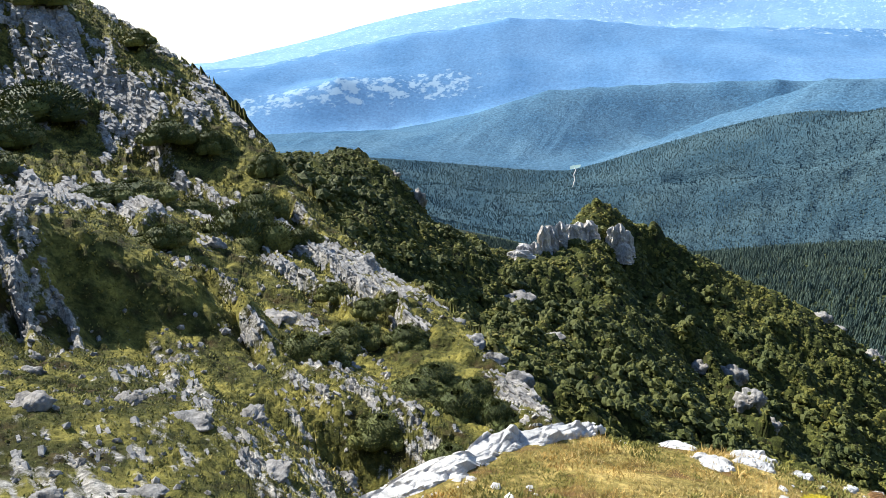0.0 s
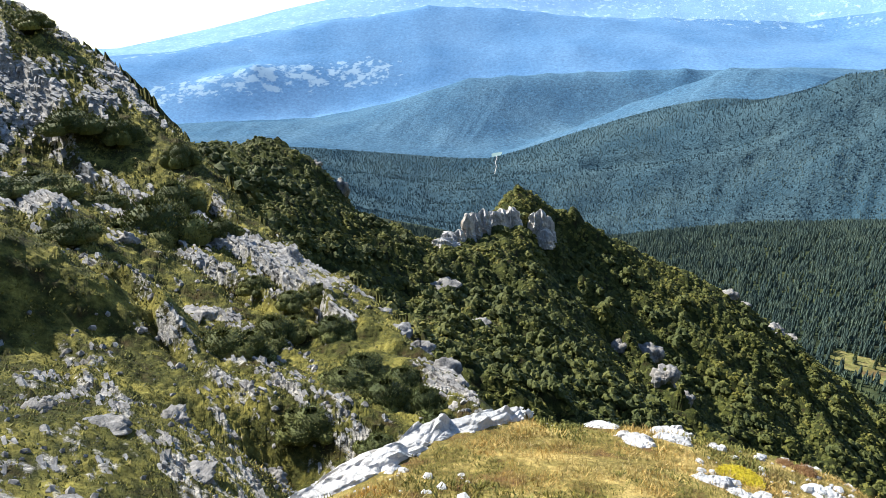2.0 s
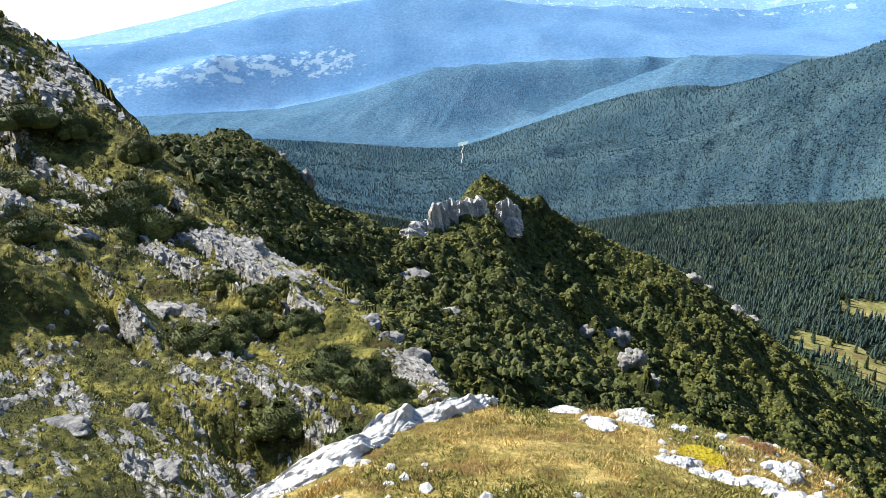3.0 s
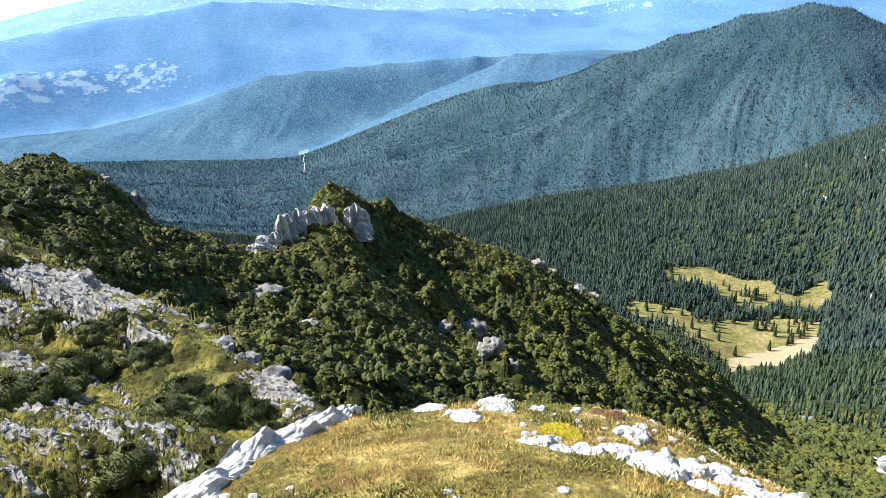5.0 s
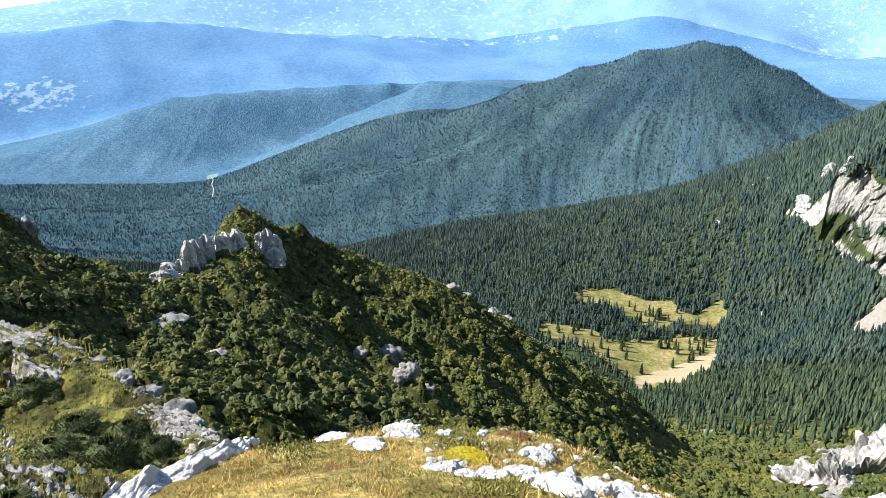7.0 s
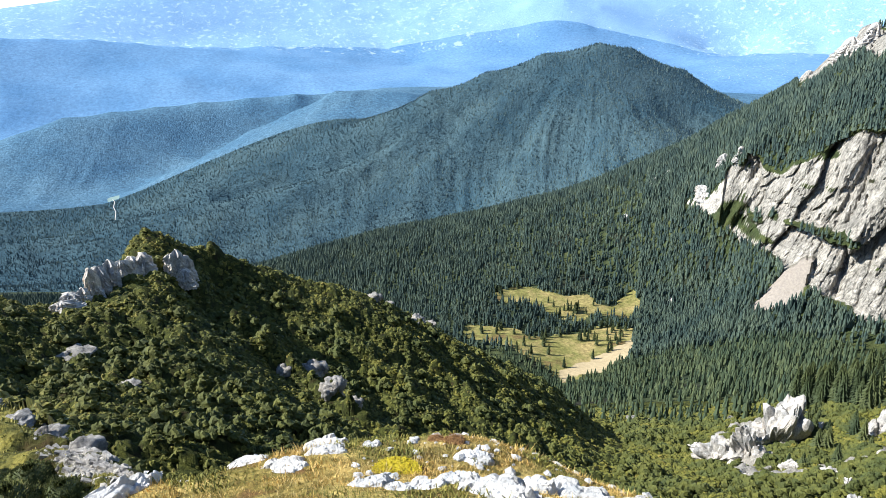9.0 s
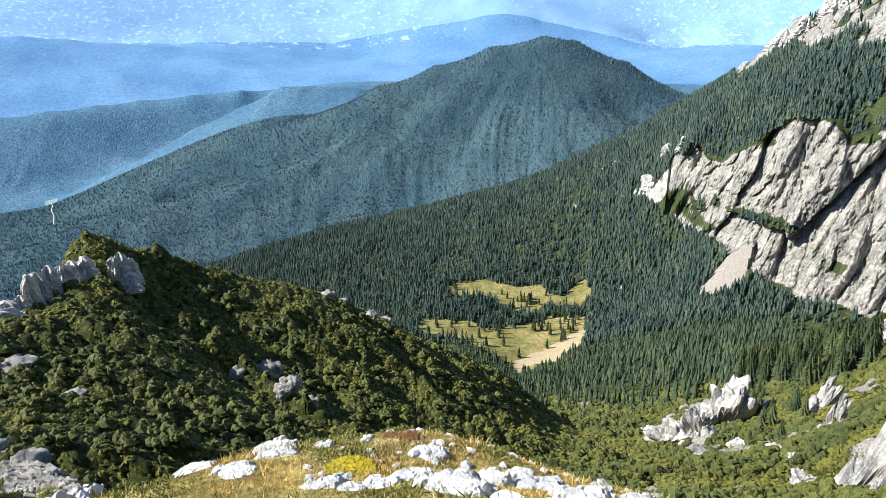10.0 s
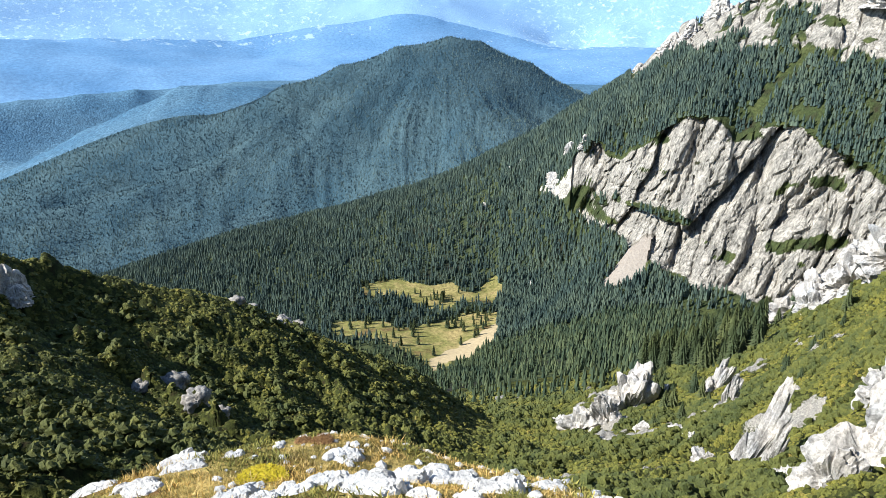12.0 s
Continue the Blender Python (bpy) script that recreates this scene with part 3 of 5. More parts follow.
# outlines of the clearings: degrees left of +y and degrees above the eye's level
UPPER_MEADOW = [(-17.35, -23.22), (-19.16, -22.79), (-22.04, -23.01), (-23.85, -23.35), (-25.47, -22.84), (-26.75, -23.66), (-28.55, -23.61), (-30.11, -22.23), (-30.89, -23.69), (-29.31, -24.74), (-26.58, -24.65), (-25.68, -25.49), (-22.38, -25.33), (-21.47, -24.50), (-19.84, -24.13), (-17.67, -24.14)]
LOWER_MEADOW = [(-14.11, -26.26), (-15.94, -26.12), (-19.23, -26.34), (-20.88, -26.96), (-22.73, -26.74), (-25.70, -26.48), (-27.15, -25.63), (-30.24, -25.36), (-30.30, -26.67), (-27.60, -28.73), (-26.68, -29.73), (-23.85, -30.58), (-21.96, -29.27), (-19.18, -27.90), (-15.31, -27.40)]
DRY_WASH = [(-30.29, -26.34), (-30.16, -27.66), (-27.24, -29.56), (-24.98, -29.92), (-23.85, -30.58), (-23.66, -29.77), (-25.72, -28.61), (-27.94, -27.58)]
SCREE = [(-43.3, -18.2), (-42.6, -18.4), (-41.2, -19.5), (-39.2, -23.1), (-41.4, -22.4), (-43.0, -21.5)]
wx, wy = DEG + 0.5 * fbm(XX / 22, YY / 22, 1.0, 3), np.degrees(np.arctan2(ZZ, RR)) + 0.28 * fbm(XX / 22, YY / 22, 6.0, 3)
wash_mask = inside(wx, wy, DRY_WASH) & (RR > 430) & (RR < 800)
meadow_mask = (inside(wx, wy, UPPER_MEADOW) | inside(wx, wy, LOWER_MEADOW) | wash_mask) & (RR > 430) & (RR < 900)
scree_mask = (inside(wx, wy, SCREE) & (RR > 560) & (RR < 860)).astype(float)
cliff_mask *= 1 - scree_mask
field = 0.30 * smooth(3300, 3420, RR) * smooth(3660, 3580, RR) * smooth(20, 25, DEG) + 0.20 * smooth(4060, 4160, RR) * (1 - 0.5 * smooth(-14, -18, DEG) * smooth(-33, -29, DEG))
field += 0.03 * smooth(3160, 3300, RR) + 0.05 * smooth(2290, 2400, RR) + 0.6 * ((np.abs(DEG - 14.3) < 0.45) & (np.abs(RR - 2325) < 26))
field *= 0.5
field += 0.08 * (((DEG + 30) / 2.6) ** 2 + ((RR - 1930) / 60) ** 2 < 1)
town = (smooth(4100, 4300, RR) * smooth(-24, -34, DEG) + 0.7 * smooth(3300, 3500, RR) * smooth(6, -2, DEG)) * smooth(0.05, 0.4, fbm(XX / 320, YY / 320, 7.7, 4) + 0.25 * smooth(-28, -36, DEG))

# relief on every scale
rock = np.zeros_like(RR)
kn = in_knoll
ZZ += np.where(kn & (RR > 1.5), 0.045 * fbm(XX / 0.9, YY / 0.9, 0.1, 3) + 0.02 * fbm(XX / 0.22, YY / 0.22, 0.4, 2), 0)
along, across = 0.86 * XX - 0.5 * YY, 0.5 * XX + 0.86 * YY          # down the mountainside, and across it
bare = fbm(along / 13, across / 3.0, 0.7, 5, 0.62)
outcrop = smooth(-0.16, 0.14, bare - 0.04 - 0.10 * smooth(30, 16, RR) + -0.09 * smooth(42, 60, RR) - 0.07 * smooth(24, 30, RR) * smooth(46, 36, RR)) * in_slope
grow = np.clip(RR / 42, 0.16, 1.15)
on = in_slope & (DEG < 75)
gr, al, ac, zz = grow[on], along[on], across[on], ZZ[on]
tame = 1 - 0.5 * smooth(24, 45, RR[on])
level = np.log2(np.clip(gr, 0.2, 1.15) / 0.2)
broken, mats, flecks, ledge, face = (np.zeros_like(gr) for _ in range(5))
for k, s in enumerate((0.2, 0.4, 0.8, 1.6)):                        # finer blocks, ledges and tufts on the nearer ground
    share = np.clip(1 - np.abs(level - k), 0, 1)
    p = share > 0
    u, v, w = al[p] / s, ac[p] / s, zz[p] / s
    broken[p] += share[p] * (tame[p] * (0.65 * blocky(u / 4.6, v / 1.6, w / 1.8) + (0.45 if k < 2 else 0.25) * blocky(u / 1.2, v / 0.6, w / 0.6)) + 0.6 * (crags(u / 9, v / 2.4, 0.2, 4) - 0.6))
    mats[p] += share[p] * (1 - cells(u / 1.5, v / 1.1, 0.5)[0])
    flecks[p] += share[p] * fbm(u / 2.2, v / 0.8, 4.4, 4)
    bed = v / 4.2 + 1.2 * fbm(u / 15, v / 8, 0.3, 3) + 0.25 * fbm(u / 3, v / 3, 2.3, 2)      # beds of rock that dip down the slope
    f = bed - np.floor(bed)
    strong = smooth(-0.3, 0.2, fbm(u / 13, v / 4.2, 6.1, 3))
    ledge[p] += share[p] * s * strong * (np.where(f < 0.26, f / 0.26, (1 - f) / 0.74) - 0.5)
    face[p] += share[p] * strong * smooth(0.0, 0.05, f) * smooth(0.5, 0.26, f)
beds = smooth(16, 26, RR[on])
el_on = np.degrees(np.arctan2(zz, RR[on]))
turfed = np.zeros_like(gr)
for d, e, dw, ew in ((27.5, -31.0, 6.0, 3.6), (52, -18.5, 4.5, 2.6), (44, -12, 3, 1.6), (57, -9, 4, 1.6)):          # the greener stretches
    turfed = np.maximum(turfed, np.exp(-((DEG[on] - d) / dw) ** 2 - ((el_on - e) / ew) ** 2))
ZZ[on] += gr * (outcrop[on] * 0.5 * broken + (1 - outcrop[on]) * (0.55 * fbm(al / 4, ac / 2.5, 0.2, 4) - 0.6 * mats)) + 2.3 * beds * (1 - 0.7 * turfed) * ledge
rock += outcrop * 0.34 + in_slope * 0.14
rock[on] += 0.6 * flecks + 0.08 * smooth(36, 60, RR[on]) + beds * 0.42 * face - 0.3 * turfed + 0.28 * smooth(13, 9, RR[on]) * smooth(48, 56, DEG[on])
lumps = fbm(XX / 9, YY / 9, 0.9, 4)
on = in_ridge & (RR > 18) & (RR < 345) & (np.abs(DEG) < 72)
mound = cells(XX[on] / 3.6 + 0.5 * fbm(XX[on] / 5, YY[on] / 5, 0.0, 2), YY[on] / 3.6, 0.5)
ZZ += in_ridge * smooth(20, 60, RR) * (1.3 * lumps - 0.012 * np.minimum(RR, 200))
crest_at = between(DEG, [(60, 205), (46, 190), (36, 175), (28, 160), (20, 170), (13, 202), (0, 230), (-8, 250), (-16, 270), (-26, 285), (-30, 600), (-70, 600)])
folds = crags((0.8 * XX + 0.6 * YY) / 26 + 0.5 * fbm(XX / 30, YY / 30, 3.0, 2), (0.6 * XX - 0.8 * YY) / 62, 0.6, 3) - 0.92
ZZ += in_ridge * smooth(45, 80, RR) * smooth(4, 45, crest_at - RR) * smooth(345, 300, RR) * (12 * folds + 2.5)
ZZ[on] += smooth(18, 50, RR[on]) * (1.3 * np.minimum(mound[0], 0.55) / 0.55 + 0.9 * mound[1])
far_side = in_ridge & (DEG < -30)
crag_patch = smooth(0.02, 0.2, fbm(XX / 22, YY / 22, 5.5, 4) + 0.10 * smooth(-54, -59, DEG) * smooth(190, 260, RR) - 0.22) * far_side * smooth(60, 100, RR)
ZZ += crag_patch * 6 * (crags(XX / 16, YY / 16, ZZ / 40, 4) - 0.45)
rock += crag_patch * 0.7 + in_ridge * 0.1 * fbm(XX / 6, YY / 6, 1.4, 3)
on = in_cliff & (cliff_mask > 0.01)
arc, up = AA[on] * 720, ZZ[on]
slant = arc + 0.34 * up + 9 * fbm(arc / 70, up / 70, 1.5, 2)         # buttresses that lean up and over
dome, lot = cells(slant / 54, up / 170, 0.3)
rib, lot2 = cells(slant / 19, up / 62, 4.3)
out = 30 * (np.sqrt(np.clip(dome, 0, 0.8)) - 0.5) + 15 * lot + 12 * (np.sqrt(np.clip(rib, 0, 0.8)) - 0.5) + 5 * lot2
out = out + 3.4 * blocky(slant / 7, up / 19, 9.3) + 7 * (crags(slant / 11, up / 46, 2.0, 3) - 0.65)
XX[on] += np.sin(AA[on]) * out * cliff_mask[on]
YY[on] -= np.cos(AA[on]) * out * cliff_mask[on]
ZZ += high_crag * (9 * blocky(AA * 980 / 22, ZZ / 40, 3.3) + 14 * (crags(XX / 40, YY / 40, ZZ / 90, 5) - 0.5))
ledges = smooth(0.12, 0.3, fbm((AA * 720 + 0.5 * ZZ) / 34, ZZ / 16, 3.7, 4)) * (RR < 900)
rock += np.maximum(cliff_mask, high_crag) * (0.75 - 0.55 * ledges)
ZZ += 2.0 * meadow_mask * fbm(XX / 60, YY / 60, 0.0, 3)
woods = (RR > 480) & (RR < 1400) & ~(cliff_mask > 0.3) & ~meadow_mask
ZZ += woods * 5 * fbm(XX / 90, YY / 90, 0.5, 3) 
px, py = XX - 930, YY - 1994                                        # from the top of the wooded peak
spur = crags(np.arctan2(py, px) / 0.16, np.hypot(px, py) / 900, 0.4, 4) - 0.85
ZZ += smooth(1440, 1600, RR) * smooth(2150, 1980, RR) * (85 * smooth(60, 500, np.hypot(px, py)) * spur + 18 * fbm(XX / 120, YY / 120, 0.5, 4))
ZZ += smooth(2320, 2450, RR) * smooth(2990, 2800, RR) * 22 * (crags((AA * 2600 + 0.35 * RR) / 230, RR / 700, 0.9, 4) - 1)
ZZ += smooth(3190, 3300, RR) * smooth(4300, 4200, RR) * 16 * (crags((AA * 3600 - 0.3 * RR) / 340, RR / 600, 0.2, 2) - 0.75)
ZZ += smooth(2290, 2500, RR) * 5 * fbm(XX / 300, YY / 300, 0.8, 3)


def land_part(name, mask, material, label):
    """The cells of the one sheet of land that lie in mask, as a piece of the ground."""
    n_r = len(dists)
    cell = mask[:-1, :-1]
    i, j = np.nonzero(cell)
    quads = np.stack([i * n_r + j, (i + 1) * n_r + j, (i + 1) * n_r + j + 1, i * n_r + j + 1], 1)[:, ::-1]
    used, local = np.unique(quads, return_inverse=True)
    verts = np.stack([XX.ravel()[used], YY.ravel()[used], ZZ.ravel()[used]], 1)
    me = mesh_of(name, verts, local.reshape(quads.shape), material, name not in ("cliff", "ground_slope"), [("rock", rock.ravel()[used]), ("field", field.ravel()[used]), ("town", town.ravel()[used]), ("scree", scree_mask.ravel()[used]), ("dry", wash_mask.ravel()[used])])
    return tagged(new(name, me), label, "ground", kind="structure")


m_wood = (RR >= 400) & (RR < 1400) & ~in_cliff & ~meadow_mask
m_hill = (RR >= 1400) & (RR < 2290)
m_valley = (RR >= 2290) & (RR < 3160)
land_part("ground_knoll", in_knoll, mat_knoll, "dry yellow alpine turf on a rounded mountain knoll")
land_part("ground_slope", in_slope, mat_slope, "steep mountainside of grey limestone and green turf")
land_part("ground_ridge", in_ridge, mat_ridge, "mountain ridge overgrown with dark dwarf pine")
land_part("ground_forest", m_wood, mat_forest, "steep slope under dark spruce forest")
land_part("meadow", meadow_mask & ~in_cliff, mat_meadow, "sunlit yellow green meadow in the valley forest")
land_part("cliff", in_cliff & ~meadow_mask, mat_cliff, "pale limestone cliff with green ledges above the forest")
# the pieces from here outwards carry painted haze in their colours
land_part("ground_hill", m_hill, mat_hill_hazed, "rounded wooded peak beyond the meadow")
land_part("ground_valley", m_valley, mat_valley_hazed, "wooded valley and hills, haze put into their bluish colour")
land_part("backdrop_hills", (RR >= 3160) & (RR < 4220), mat_far_hazed, "far hills with pale mountain fields, blue haze painted into the colour")
land_part("backdrop_plain", RR >= 4220, mat_plain_hazed, "plain and towns near the horizon, pale haze painted into the colour")

fine = (angles > radians(-69.5)) & (angles < radians(69.5))
fine_at = angles[fine]
zf = ZZ[fine]


def height(a, r):
    """The land's height at angles a (radians) and distances r, in the well-drawn sector."""
    u = np.clip(np.interp(a, fine_at, np.arange(len(fine_at))), 0, len(fine_at) - 1.001)
    v = np.clip(np.interp(np.log(r), np.log(dists), np.arange(len(dists))), 0, len(dists) - 1.001)
    i, j = u.astype(int), v.astype(int)
    fu, fv = u - i, v - j
    return (zf[i, j] * (1 - fu) * (1 - fv) + zf[i + 1, j] * fu * (1 - fv) + zf[i, j + 1] * (1 - fu) * fv + zf[i + 1, j + 1] * fu * fv)


def looked_up(grid, a, r):
    g = grid[fine]
    i = np.round(np.interp(a, fine_at, np.arange(len(fine_at)))).astype(int)
    j = np.clip(np.round(np.interp(np.log(r), np.log(dists), np.arange(len(dists)))).astype(int), 0, len(dists) - 1)
    return g[i, j]


rng = np.random.default_rng(7)


def scatter(n, deg0, deg1, r0, r1):
    """n places spread evenly over a sector of ground."""
    a = np.radians(rng.uniform(deg0, deg1, n))
    r = np.sqrt(rng.uniform(r0 * r0, r1 * r1, n))
    return a, r


def planted(name, tv, tf, a, r, scale, material, label, category, sink=0.0, tilt=0.0, squash=None, turn=None, lift=0.0):
    """Many copies of one small template (vertices tv, triangles tf) in one mesh, standing on the land."""
    n = len(a)
    turn = rng.uniform(0, 2 * np.pi, n) if turn is None else turn
    c, s = np.cos(turn)[:, None], np.sin(turn)[:, None]
    v = np.repeat(tv[None], n, 0)
    wide = scale[:, None] * (1 if squash is None else squash[:, None])
    x = (v[..., 0] * c - v[..., 1] * s) * wide
    y = (v[..., 0] * s + v[..., 1] * c) * wide
    h = v[..., 2] * scale[:, None]
    if tilt:
        x = x + h * rng.normal(0, tilt, n)[:, None]
        y = y + h * rng.normal(0, tilt, n)[:, None]
    base = height(a, r) + lift - sink * scale
    verts = np.stack([x + (-np.sin(a) * r)[:, None], y + (np.cos(a) * r)[:, None], h + base[:, None]], -1).reshape(-1, 3)
    faces = (tf[None] + (np.arange(n) * len(tv))[:, None, None]).reshape(-1, 3)
    return tagged(new(name, mesh_of(name, verts, faces, material)), label, category, kind="stuff")


def cone_tree(tiers, sides, jag, seed):
    """A spruce of stacked ragged skirts, one metre high."""
    g = random.Random(seed)
    verts, faces = [], []
    for k in range(tiers):
        low, top = 0.06 + 0.86 * k / tiers, min(1.0, 0.06 + 0.86 * (k + 1) / tiers + 0.16)
        wide = 0.19 * (1 - k / tiers) ** 0.85 + 0.02
        at = len(verts)
        verts.append((0, 0, top if k < tiers - 1 else 1.0))
        for q in range(sides):
            w = wide * (1 + jag * g.uniform(-1, 1))
            ang = 2 * math.pi * (q + 0.5 * (k % 2)) / sides
            verts.append((w * math.cos(ang), w * math.sin(ang), low + 0.04 * g.uniform(-1, 1)))
        faces += [(at, at + 1 + q, at + 1 + (q + 1) % sides) for q in range(sides)]
    return np.array(verts), np.array(faces)


def shoot_clump(n, seed, spread=0.5):
    """A tuft of dwarf pine: upturned tapering shoots about one metre across."""
    g = random.Random(seed)
    verts, faces = [], []
    for k in range(n):
        ang, out = g.uniform(0, 6.283), spread * math.sqrt(g.random())
        x, y = out * math.cos(ang), out * math.sin(ang)
        h, w = g.uniform(0.25, 0.5) * (1 - 0.5 * out), g.uniform(0.12, 0.2)
        lean = 0.35 * out
        at = len(verts)
        for q in range(3):
            b = g.uniform(0, 1) + 2.094 * q
            verts.append((x + w * math.cos(b), y + w * math.sin(b), -0.1))
        verts.append((x + lean * math.cos(ang), y + lean * math.sin(ang), h))
        faces += [(at, at + 1, at + 3), (at + 1, at + 2, at + 3), (at + 2, at, at + 3)]
    return np.array(verts), np.array(faces)


def needle_cushion(seed, sides=8):
    """A ragged rounded cushion of dwarf pine about one metre across, with shoots sticking out of it."""
    g = random.Random(seed)
    verts, faces = [(0.05, 0.0, 0.56)], []
    for k, (wide, high) in enumerate(((0.28, 0.36), (0.50, 0.16), (0.60, -0.12))):
        for q in range(sides):
            w = wide * g.choice((0.62, 0.85, 1.2, 1.45))
            ang = 2 * math.pi * (q + 0.5 * k + g.uniform(-0.25, 0.25)) / sides
            verts.append((w * math.cos(ang), w * math.sin(ang), high + 0.15 * g.uniform(-1, 1.3)))
    faces += [(0, 1 + q, 1 + (q + 1) % sides) for q in range(sides)]
    for k in range(2):
        for q in range(sides):
            p0, p1 = 1 + k * sides + q, 1 + k * sides + (q + 1) % sides
            faces += [(p0, p0 + sides, p1 + sides), (p0, p1 + sides, p1)]
    return np.array(verts), np.array(faces)


# ---------------------------------------------------------------- woods and dwarf pine
def thinned(a, r, keep):
    return a[keep], r[keep]


def scatter_near(n, deg0, deg1, r0, r1):
    """n places, denser towards the near side."""
    return np.radians(rng.uniform(deg0, deg1, n)), rng.uniform(r0, r1, n)


a, r = scatter(60000, -67, 24, 325, 1330)
more = scatter(22000, -64, -30, 640, 1120)
a, r = np.r_[a, more[0]], np.r_[r, more[1]]
open_land = looked_up((cliff_mask > 0.25) | (high_crag > 0.3) | gully | glade | meadow_mask | (scree_mask > 0.3), a, r)
thin = looked_up(fbm(XX / 45, YY / 45, 3.3, 3), a, r)
sparse = (np.degrees(a) < -36) & (thin < -0.5) & (r > 560)
front = (r < 640) & (np.degrees(a) > -37) & (rng.random(len(a)) < 0.3) | ((r < 400) & ((np.degrees(a) > -24) | (rng.random(len(a)) < 0.5)))
foot = (np.degrees(a) < -46) & (r > 385) & (r < 660) & (rng.random(len(a)) < 0.75)
a, r = thinned(a, r, ~open_land & ~sparse & ~front & ~foot & ((np.degrees(a) > -36) | (r < 1110)))
tv, tf = cone_tree(2, 5, 0.25, 3)
tall = rng.uniform(7, 14, len(a)) * np.where((r < 640) & (np.degrees(a) > -37), 0.85, 1.0)
far_trees = r > 640
planted("spruce_forest", tv, tf, a[far_trees], r[far_trees], tall[far_trees], mat_spruce_hazy, "dense dark spruce forest covering the steep valley slopes", "forest", 0.03, squash=np.full(int(far_trees.sum()), 0.82))
planted("spruce_wood", tv, tf, a[~far_trees], r[~far_trees], tall[~far_trees], mat_spruce_mid, "dark green spruce wood on the slope below the meadow", "forest", 0.03, squash=np.full(int((~far_trees).sum()), 0.82))

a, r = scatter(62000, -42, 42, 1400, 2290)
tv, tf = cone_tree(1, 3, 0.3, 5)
planted("far_forest", tv, tf, a, r, rng.uniform(3.5, 8, len(a)), mat_spruce_far_hazed, "forest covering the rounded peak, bluish haze put into its colour", "forest", 0.1, squash=np.full(len(a), 0.8))

a, r = scatter_near(104000, -68, 47, 26, 390)
more = scatter_near(30000, -68, -30, 60, 390)
a, r = np.r_[a, more[0]], np.r_[r, more[1]]
crest = between(np.degrees(a), [(47, 195), (36, 180), (30, 172), (20, 178), (13, 208), (0, 238), (-12, 270), (-22, 295), (-28, 400), (-70, 400)])
a, r = thinned(a, r, (r < crest) & (np.degrees(np.arctan2(height(a, r), r)) > -43) & (np.degrees(a) < 30 + 0.1 * r))
bare_here = looked_up(np.where(in_ridge, rock, 1.0), a, r)
gaps = looked_up(fbm(XX / 13, YY / 13, 8.8, 3), a, r)
a, r = thinned(a, r, (bare_here < 0.35) & (gaps > -0.75))
share = rng.integers(0, 3, len(a))
for k in range(3):
    tv, tf = needle_cushion(11 + k)
    ak, rk = a[share == k], r[share == k]
    planted("dwarf_pine_thicket", tv, tf, ak, rk, (0.34 + 0.0034 * rk) * rng.uniform(0.5, 1.45, len(ak)), mat_pine, "dense dark green dwarf pine thicket covering the ridge", "dwarf pine", 0.12, 0.12)

# taller dark bushes that stand out of the thicket
aa, rr = np.concatenate([scatter_near(3800, -66, -30, 70, 390), scatter_near(900, -26, 40, 60, 280)], 1)
crest = between(np.degrees(aa), [(47, 185), (36, 170), (30, 162), (20, 168), (13, 198), (0, 228), (-12, 260), (-22, 285), (-28, 400), (-70, 400)])
aa, rr = thinned(aa, rr, (rr < crest - 8) & (looked_up(np.where(in_ridge, rock, 1.0), aa, rr) < 0.3) & (looked_up(fbm(XX / 20, YY / 20, 4.8, 3), aa, rr) > -0.05))
wide = rng.uniform(1.3, 3.2, len(aa))
ang, out = rng.uniform(0, 2 * np.pi, (len(aa), 9)), np.sqrt(rng.random((len(aa), 9)))
bx = (-np.sin(aa) * rr)[:, None] + wide[:, None] * out * np.cos(ang)
by = (np.cos(aa) * rr)[:, None] + wide[:, None] * out * np.sin(ang)
dome = (0.75 * wide[:, None] * np.sqrt(1.05 - out**2) * rng.uniform(0.75, 1.1, out.shape)).ravel()
aa, rr = np.arctan2(-bx, by).ravel(), np.hypot(bx, by).ravel()
tv, tf = needle_cushion(31)
planted("dwarf_pine_bushes", tv * (1, 1, 1.3), tf, aa, rr, (0.7 + 0.0045 * rr) * rng.uniform(0.7, 1.3, len(aa)), mat_pine_dark, "taller dark dwarf pine bushes standing out of the thicket", "dwarf pine", 0.3, 0.1, lift=dome)

a, r = scatter_near(44000, 14, 67, 7, 135)
a, r = thinned(a, r, looked_up(np.where(in_slope, rock, 1.0), a, r) < 0.5)
tv, tf = shoot_clump(4, 21)
tv = tv * (0.85, 0.85, 0.5)
planted("mountain_turf", tv, tf, a, r, (0.07 + 0.013 * r) * rng.uniform(0.35, 1.35, len(a)), mat_turf, "tufts of green alpine grass and juniper on the rocky slope", "grass", 0.1, 0.25)

a, r = scatter_near(9000, 30, 67, 6.2, 24)
a, r = thinned(a, r, looked_up(np.where(in_slope, rock, 1.0), a, r) < 0.46)
planted("terrace_turf", tv, tf, a, r, (0.05 + 0.010 * r) * rng.uniform(0.3, 1.3, len(a)), mat_turf, "short green turf on the stony terrace", "grass", 0.1, 0.3)


